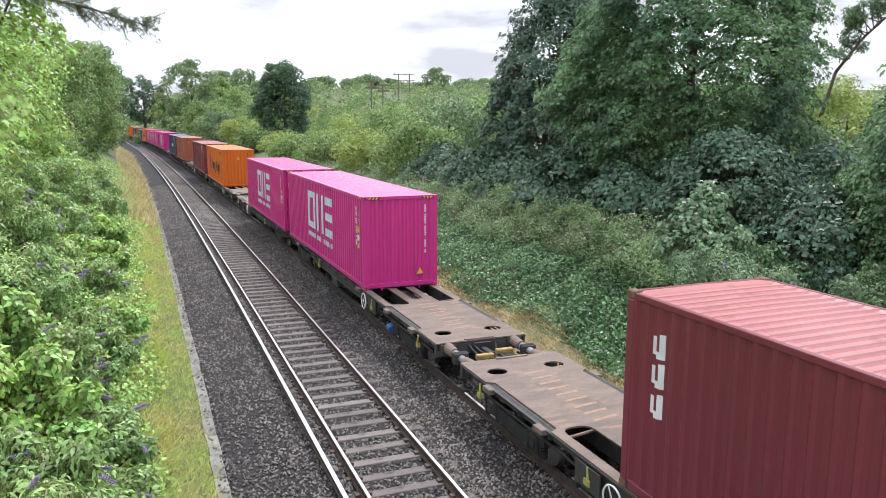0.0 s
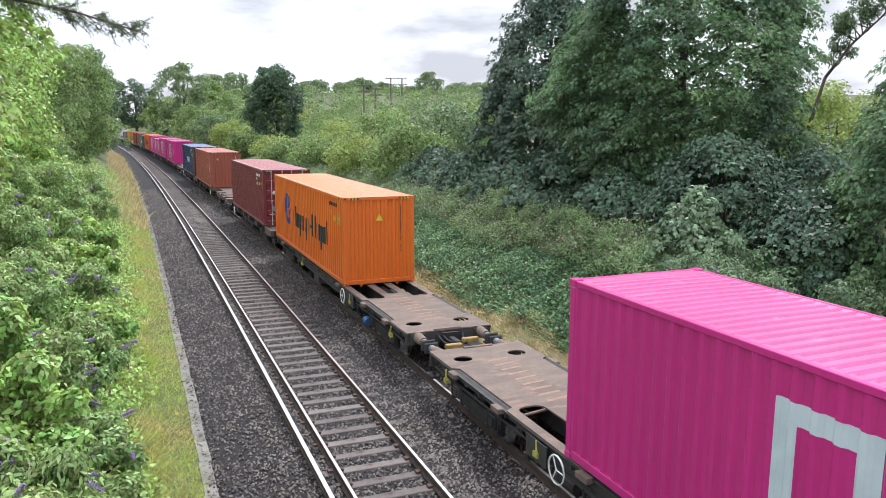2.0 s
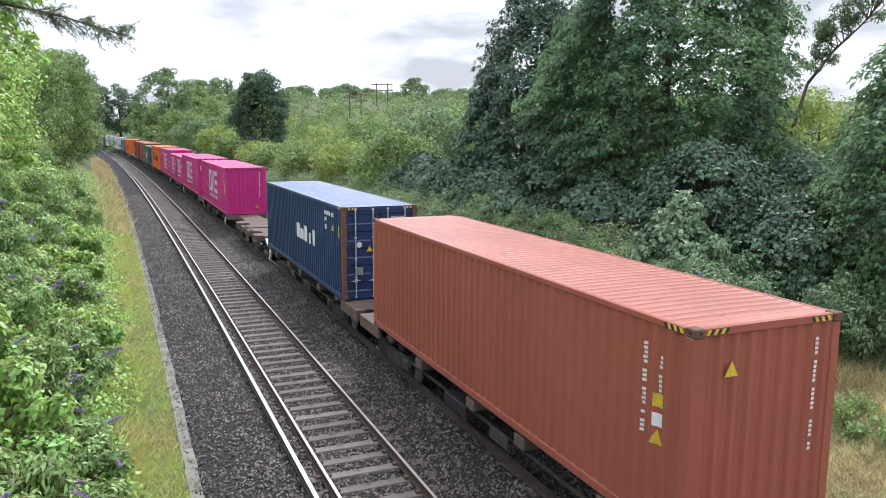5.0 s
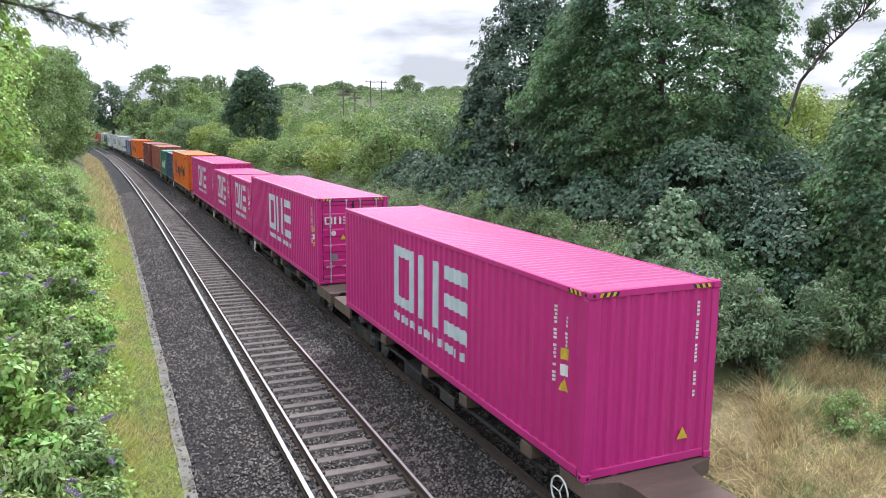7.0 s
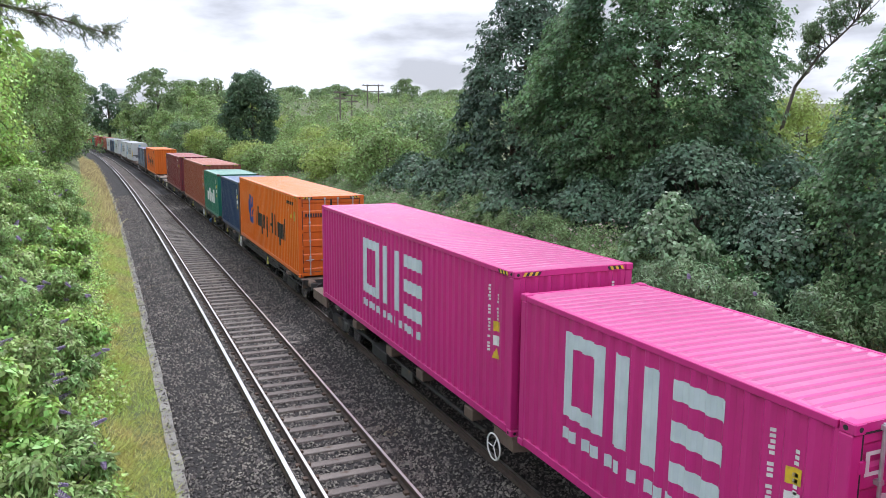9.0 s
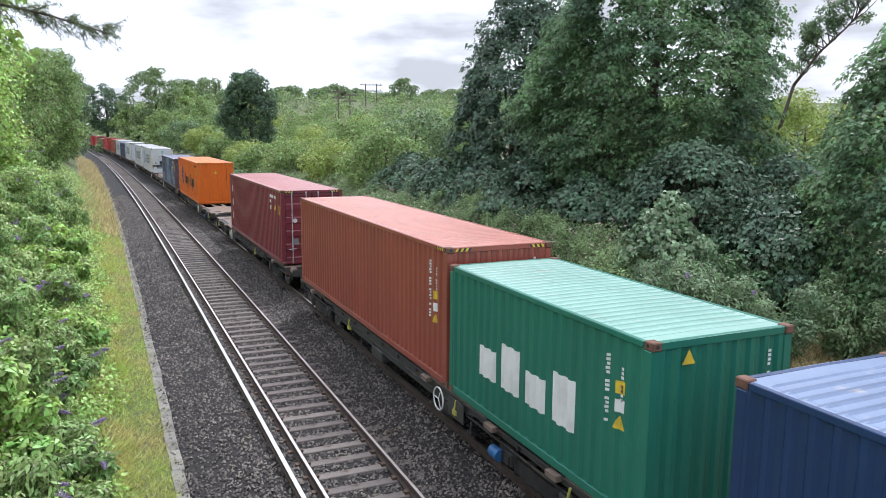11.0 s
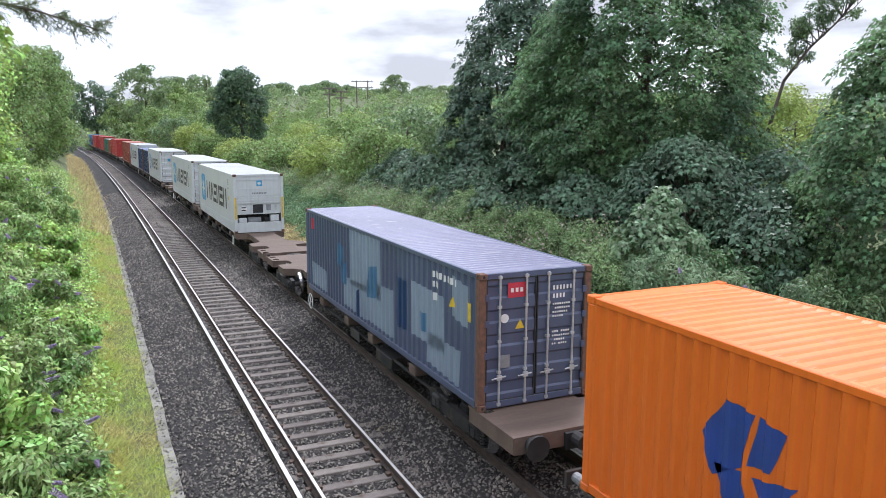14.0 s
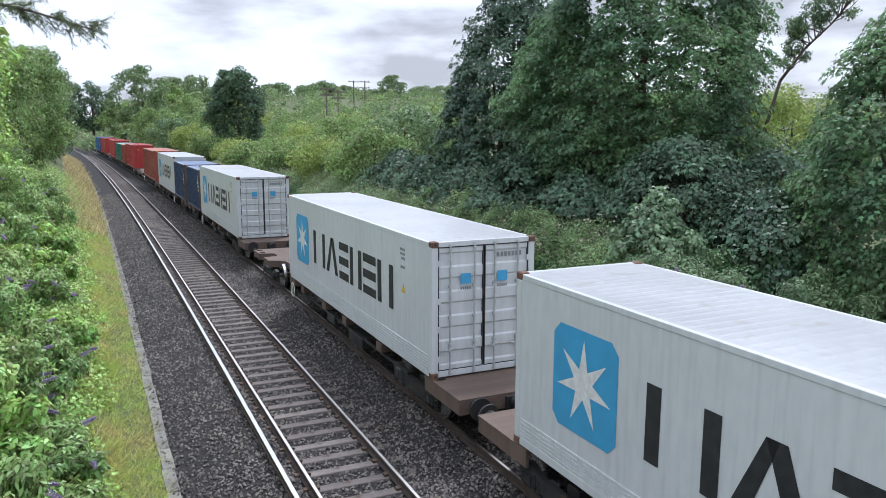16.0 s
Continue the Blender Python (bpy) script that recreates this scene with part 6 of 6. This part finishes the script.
def buffers(T, y, sgn, mat, z=0.90):
    for s in (-1, 1):
        b = part("buffer", rod(bmesh.new(), (s * 0.87, y, z), (s * 0.87, y + sgn * 0.20, z), 0.13, 14), mat, T)
        part("buffer_head", rod(bmesh.new(), (s * 0.87, y + sgn * 0.19, z), (s * 0.87, y + sgn * 0.24, z), 0.225, 20), M_black, b)
    part("coupling", box(boxed(-0.09, 0.09, min(y, y + sgn * 0.28), max(y, y + sgn * 0.28), z - 0.12, z + 0.02, bevel=0.02), -0.2, 0.2, min(y, y + sgn * 0.08), max(y, y + sgn * 0.08), z - 0.2, z + 0.1), M_black, T)


def long_buffers(T, y, sgn, z):
    """Buffers on long tapered stools with square-shouldered heads, coupling hook and slack hoses between."""
    for s in (-1, 1):
        x = s * 0.87
        b = part("buffer", rod(bmesh.new(), (x, y, z), (x, y + sgn * 0.42, z), 0.145, 14, 0.115), M_deck1, T, "rusty brown tapered buffer stool")
        part("buffer_flange", boxed(x - 0.2, x + 0.2, *sorted((y + sgn * 0.001, y + sgn * 0.04)), z - 0.18, z + 0.10, bevel=0.01), M_frame_green, b)
        part("buffer_ram", rod(bmesh.new(), (x, y + sgn * 0.40, z), (x, y + sgn * 0.66, z), 0.085, 12), M_grey_panel, b)
        part("buffer_head", boxed(x - 0.19, x + 0.19, *sorted((y + sgn * 0.665, y + sgn * 0.715)), z - 0.14, z + 0.13, bevel=0.025), M_frame_green, b, "grey-green buffer head")
    part("coupling", box(boxed(-0.08, 0.08, *sorted((y, y + sgn * 0.62)), z - 0.14, z - 0.02, bevel=0.02), -0.22, 0.22, *sorted((y, y + sgn * 0.10)), z - 0.2, z + 0.08), M_black, T)
    for x0, drop in ((-0.34, 0.16), (-0.22, 0.10), (0.36, 0.2)):
        bm = bmesh.new()
        pts = [Vector((x0 * (1 - 0.5 * f), y + sgn * 0.70 * f, z + 0.04 - drop * math.sin(math.pi * f * 0.9))) for f in (0, 0.2, 0.4, 0.6, 0.8, 1.0)]
        for p, q in zip(pts, pts[1:]):
            rod(bm, p, q, 0.026, 7)
        part("hose", bm, M_seal, T, "slack black air hose")


def handwheel(T, x, y, z, r=0.24):
    bm = bmesh.new()
    n = 20
    for i in range(n):
        a, b = 2 * math.pi * i / n, 2 * math.pi * (i + 1) / n
        rod(bm, (x, y + r * math.cos(a), z + r * math.sin(a)), (x, y + r * math.cos(b), z + r * math.sin(b)), 0.016, 6)
    for i in range(3):
        a = i * 2.094
        rod(bm, (x, y, z), (x, y + r * math.cos(a), z + r * math.sin(a)), 0.012, 5)
    part("handwheel", bm, M_whitepaint, T, "white brake handwheel")


def wagon_one():
    """Grey-green flat wagon; free end at y = 0, half length 9.55 about its middle."""
    T = tagged(empty("flat_wagon"), "grimy container flat wagon with rusty holed steel deck", "railway wagon", "wagons of the train")
    A, E = -9.52, 9.09
    Z = 0.985
    out = [(-1.18, -E), (1.18, -E), (1.18, A + 1.75), (1.02, A + 1.85), (1.02, A + 4.3), (1.18, A + 4.4), (1.18, A + 7.0), (-1.18, A + 7.0), (-1.18, A + 4.4), (-1.02, A + 4.3), (-1.02, A + 1.85), (-1.18, A + 1.75)]
    holes = [oval(-0.68, A + 1.24, 0.22, 0.19), oval(0.68, A + 1.24, 0.22, 0.19), slot(-0.98, -0.42, A + 4.35, A + 6.7, 0.2), slot(0.42, 0.98, A + 4.35, A + 6.7, 0.2), slot(-0.17, 0.17, A + 4.9, A + 6.75, 0.15)]
    part("deck_plate", plate(out, holes, Z - 0.03, Z), M_deck1, T, "rust-streaked deck plate with oval holes")
    part("hole_bar", rod(bmesh.new(), (-1.0, A + 4.62, 0.93), (-0.4, A + 4.50, 0.93), 0.03, 8), M_deck1, T)
    part("hole_bar", rod(bmesh.new(), (0.4, A + 4.50, 0.93), (1.0, A + 4.62, 0.93), 0.03, 8), M_deck1, T)
    out = [(-1.18, 6.0), (1.18, 6.0), (1.18, E), (-1.18, E)]
    part("deck_plate", plate(out, [oval(-0.68, 8.25, 0.22, 0.19), oval(0.68, 8.25, 0.22, 0.19)], Z - 0.05, Z - 0.02), M_deck1, T)
    for s in (-1, 1):
        a, b = sorted((s * 1.02, s * 1.20))
        bm = bmesh.new()
        prof = [(-E, 0.80), (-E, 0.952), (E, 0.952), (E, 0.80), (5.2, 0.80), (4.2, 0.58), (-3.6, 0.58), (-4.6, 0.80)]
        v = [bm.verts.new((a + 0.06, y, z)) for y, z in prof]
        bm.faces.new(v)
        w = bmesh.ops.extrude_face_region(bm, geom=bm.faces[:])["geom"]
        bmesh.ops.translate(bm, verts=[g for g in w if isinstance(g, bmesh.types.BMVert)], vec=(0.04, 0, 0))
        bmesh.ops.recalc_face_normals(bm, faces=bm.faces[:])
        box(bm, a, b, -E, E, 0.925, 0.952)
        for y in np.arange(A + 0.9, 9.0, 1.15):
            box(bm, a, b, y - 0.015, y + 0.015, 0.82, 0.93)
        part("side_sill", bm, M_frame_green, T)
        part("placard", boxed(*sorted((s * 1.205, s * 1.23)), A + 5.25, A + 5.95, 0.52, 0.90), M_frame_green, T)
        for q in (A + 1.55, A + 5.6, 3.2):
            bm = bmesh.new()
            rod(bm, (s * 1.22, q, 0.90), (s * 1.24, q + 0.05, 0.66), 0.025, 6)
            box(bm, *sorted((s * 1.19, s * 1.26)), q - 0.06, q + 0.10, 0.60, 0.70)
            part("brake_lever", bm, M_lime, T, "yellow brake lever")
        handwheel(T, s * 1.27, A + 6.35, 0.70)
        for q in (A + 2.0, A + 4.1, A + 7.1, 7.2):
            part("corner_bracket", boxed(*sorted((s * 1.16, s * 1.30)), q - 0.16, q + 0.16, 0.86, 0.965, bevel=0.01), M_deck1, T)
    for y in (-2.4, -0.4, 1.6, 3.6, 5.6):
        part("cross_member", boxed(-1.04, 1.04, y - 0.08, y + 0.08, 0.62, 0.90), M_black, T)
    part("centre_sill", boxed(-0.22, 0.22, -9.0, 9.0, 0.50, 0.86), M_black, T)
    part("air_reservoir", rod(bmesh.new(), (0.55, -1.5, 0.45), (0.55, 0.2, 0.45), 0.2, 16), M_black, T, smooth=True)
    part("air_reservoir", rod(bmesh.new(), (-1.12, A + 3.9, 0.42), (-1.12, A + 4.2, 0.42), 0.12, 12), M_blue_tank, T, "small blue air reservoir")
    for k in range(9):
        y = A + 1.5 + k * 0.33
        part("deck_scuff", plate([(-0.30, y - 0.02), (0.22, y + 0.05), (0.24, y + 0.15), (-0.28, y + 0.07)], [], Z + 0.001, Z + 0.003), M_scuff, T, "rust-orange scuff on the deck")
    for s in (-1, 1):
        for q in (-4.4, -2.6, 2.4, 4.4):
            bm = rod(bmesh.new(), (s * 1.10, q, 0.62), (s * 1.12, q + 0.02, 0.40), 0.03, 6)
            box(bm, *sorted((s * 1.05, s * 1.16)), q - 0.09, q + 0.09, 0.34, 0.44)
            part("hanger_bracket", bm, M_black, T)
        part("brake_pipe", rod(bmesh.new(), (s * 1.14, -8.8, 0.70), (s * 1.14, 8.8, 0.70), 0.025, 6), M_black, T)
        part("brake_cylinder", rod(bmesh.new(), (s * 0.98, -3.4, 0.44), (s * 0.98, -2.9, 0.44), 0.15, 12), M_black, T)
        part("step_iron", boxed(*sorted((s * 1.12, s * 1.24)), A + 0.35, A + 0.75, 0.42, 0.46), M_black, T)
    part("toolbox", boxed(-1.18, -0.9, 0.6, 1.4, 0.35, 0.62, bevel=0.02), M_frame_green, T)
    bogie(T, A + 2.75)
    bogie(T, 6.8)
    for y, s in ((-E, -1), (E, 1)):
        part("headstock", boxed(-1.18, 1.18, *sorted((y, y - s * 0.12)), 0.66, 0.94), M_frame_green, T)
        long_buffers(T, y, s, 0.84)
        part("end_rail", boxed(-0.42, 0.34, *sorted((y - s * 0.10, y - s * 0.02)), 0.945, 1.015, bevel=0.008), M_deck1, T)
    part("coupling_cover", boxed(0.08, 0.52, -E - 0.70, -E - 0.56, 0.78, 0.90, bevel=0.02), M_dull_yellow, T, "worn yellow coupling cover")
    return T


def wagon_two():
    """Brown skeletal wagon; free end at y = -9.9, plain plate at the other end."""
    T = tagged(empty("skeletal_wagon"), "brown skeletal container wagon with waisted deck plate", "railway wagon", "wagons of the train")
    A, Z = -9.95, 1.0

    def curve(x0, x1, y0, y1, n=5):
        """Rounded inside corner from (x0, y0) to (x1, y1)."""
        return [(x0 + (x1 - x0) * math.sin(math.pi / 2 * i / n), y0 + (y1 - y0) * (1 - math.cos(math.pi / 2 * i / n))) for i in range(n + 1)]

    half = [(1.22, A), (1.22, A + 1.12)] + [(0.9, A + 1.25)] + curve(0.75, 0.62, A + 1.28, A + 1.5) + [(0.62, A + 1.85), (0.72, A + 2.05), (1.22, A + 2.1), (1.22, A + 2.95), (0.85, A + 3.15), (0.62, A + 3.4), (0.60, A + 5.9), (0.68, A + 6.15), (1.2, A + 6.3), (1.2, A + 7.0), (0.62, A + 7.2)]
    out = half + [(-x, y) for x, y in reversed(half)]
    pockets = [slot(s * 1.02 - 0.11, s * 1.02 + 0.11, q - 0.13, q + 0.13, 0.02) for s in (-1, 1) for q in (A + 0.30, A + 0.86)]
    part("deck_plate", plate(out, pockets, Z - 0.035, Z), M_deck2, T, "brown waisted deck plate with twistlock pockets")
    # deep edges below the plate
    bm = bmesh.new()
    n = len(out)
    lo = [bm.verts.new((x * 0.985, y, Z - 0.26)) for x, y in out]
    hi = [bm.verts.new((x * 0.985, y, Z - 0.036)) for x, y in out]
    for i in range(n):
        bm.faces.new((lo[i], lo[(i + 1) % n], hi[(i + 1) % n], hi[i]))
    part("deck_skirt", bm, M_deck2, T)
    part("spine", boxed(-0.55, 0.55, A + 7.1, 8.3, 0.45, 0.94, bevel=0.02), M_deck2, T)
    part("deck_plate", plate([(-1.22, 8.25), (1.22, 8.25), (1.22, 9.95), (-1.22, 9.95)], [slot(s * 1.02 - 0.1, s * 1.02 + 0.1, 8.5, 8.75, 0.02) for s in (-1, 1)], Z - 0.04, Z - 0.006), M_deck2, T)
    part("end_skirt", boxed(-1.21, -1.15, 8.27, 9.93, 0.68, 0.958), M_deck2, T)
    part("end_skirt", boxed(1.15, 1.21, 8.27, 9.93, 0.68, 0.958), M_deck2, T)
    for y in (-1.9, 0.6, 2.6, 5.4):
        part("cross_beam", boxed(-1.2, 1.2, y - 0.18, y + 0.18, 0.72, 0.955, bevel=0.02), M_deck2, T)
    for s in (-1, 1):
        part("twistlock", boxed(s * 1.14 - 0.05, s * 1.14 + 0.05, A + 0.02, A + 0.09, 1.0, 1.06, bevel=0.012), M_black, T)
        handwheel(T, s * 1.24, A + 6.9, 0.62)
        part("placard", boxed(*sorted((s * 1.17, s * 1.2)), 1.0, 1.7, 0.50, 0.74), M_frame_green, T)
        part("side_pipe", rod(bmesh.new(), (s * 1.05, -2.4, 0.62), (s * 1.05, 7.0, 0.62), 0.04, 8), M_black, T)
        part("equipment_box", boxed(*sorted((s * 0.75, s * 1.15)), 2.9, 4.0, 0.38, 0.66, bevel=0.02), M_black, T)
    bogie(T, A + 2.45)
    bogie(T, 7.4)
    for y, s in ((A, -1), (9.95, 1)):
        part("headstock", boxed(-1.20, 1.20, *sorted((y + s * 0.002, y - s * 0.12)), 0.68, 0.958), M_deck2, T)
        part("draw_gear", rod(bmesh.new(), (0, y - s * 0.1, 0.82), (0, y + s * 0.32, 0.82), 0.13, 12), M_black, T)
    part("coupling_block", boxed(-0.25, 0.35, A - 0.20, A - 0.01, 0.80, 0.93, bevel=0.015), M_frame_green, T, "grimy grey coupling block")
    buffers(T, 9.95, 1, M_black, 0.84)
    return T


MOVERS = []     # (object, place of its middle along the train, height, turned round)
protos = {}
for key, front in LOAD:
    if key not in protos:
        protos[key] = ob = build_container(KINDS[key])
    else:
        ob = copy_thing(protos[key], pose(0, 0, 0))
    MOVERS.append((ob, front + KINDS[key].length / 2, DECK, 0))
wagon_protos = {}
for typ, a, b, free_front in WAGONS:
    if typ not in wagon_protos:
        wagon_protos[typ] = ob = wagon_one() if typ == 1 else wagon_two()
    else:
        ob = copy_thing(wagon_protos[typ], pose(0, 0, 0))
    MOVERS.append((ob, (a + b) / 2, 0.0, 0 if free_front else 180))


def run(t):
    """Metres that the train has come nearer by t seconds."""
    return 18.9845 * t + 0.02245 * t * t


def motions():
    for ob, u, z, turn in MOVERS:
        rows = []
        for k in range(17):
            y = u - run(k)
            rows.append((float(k), pose(XT + bend(y), y, z, 0, 0, heading(y) + turn)))
        walk(ob, rows)


motions()
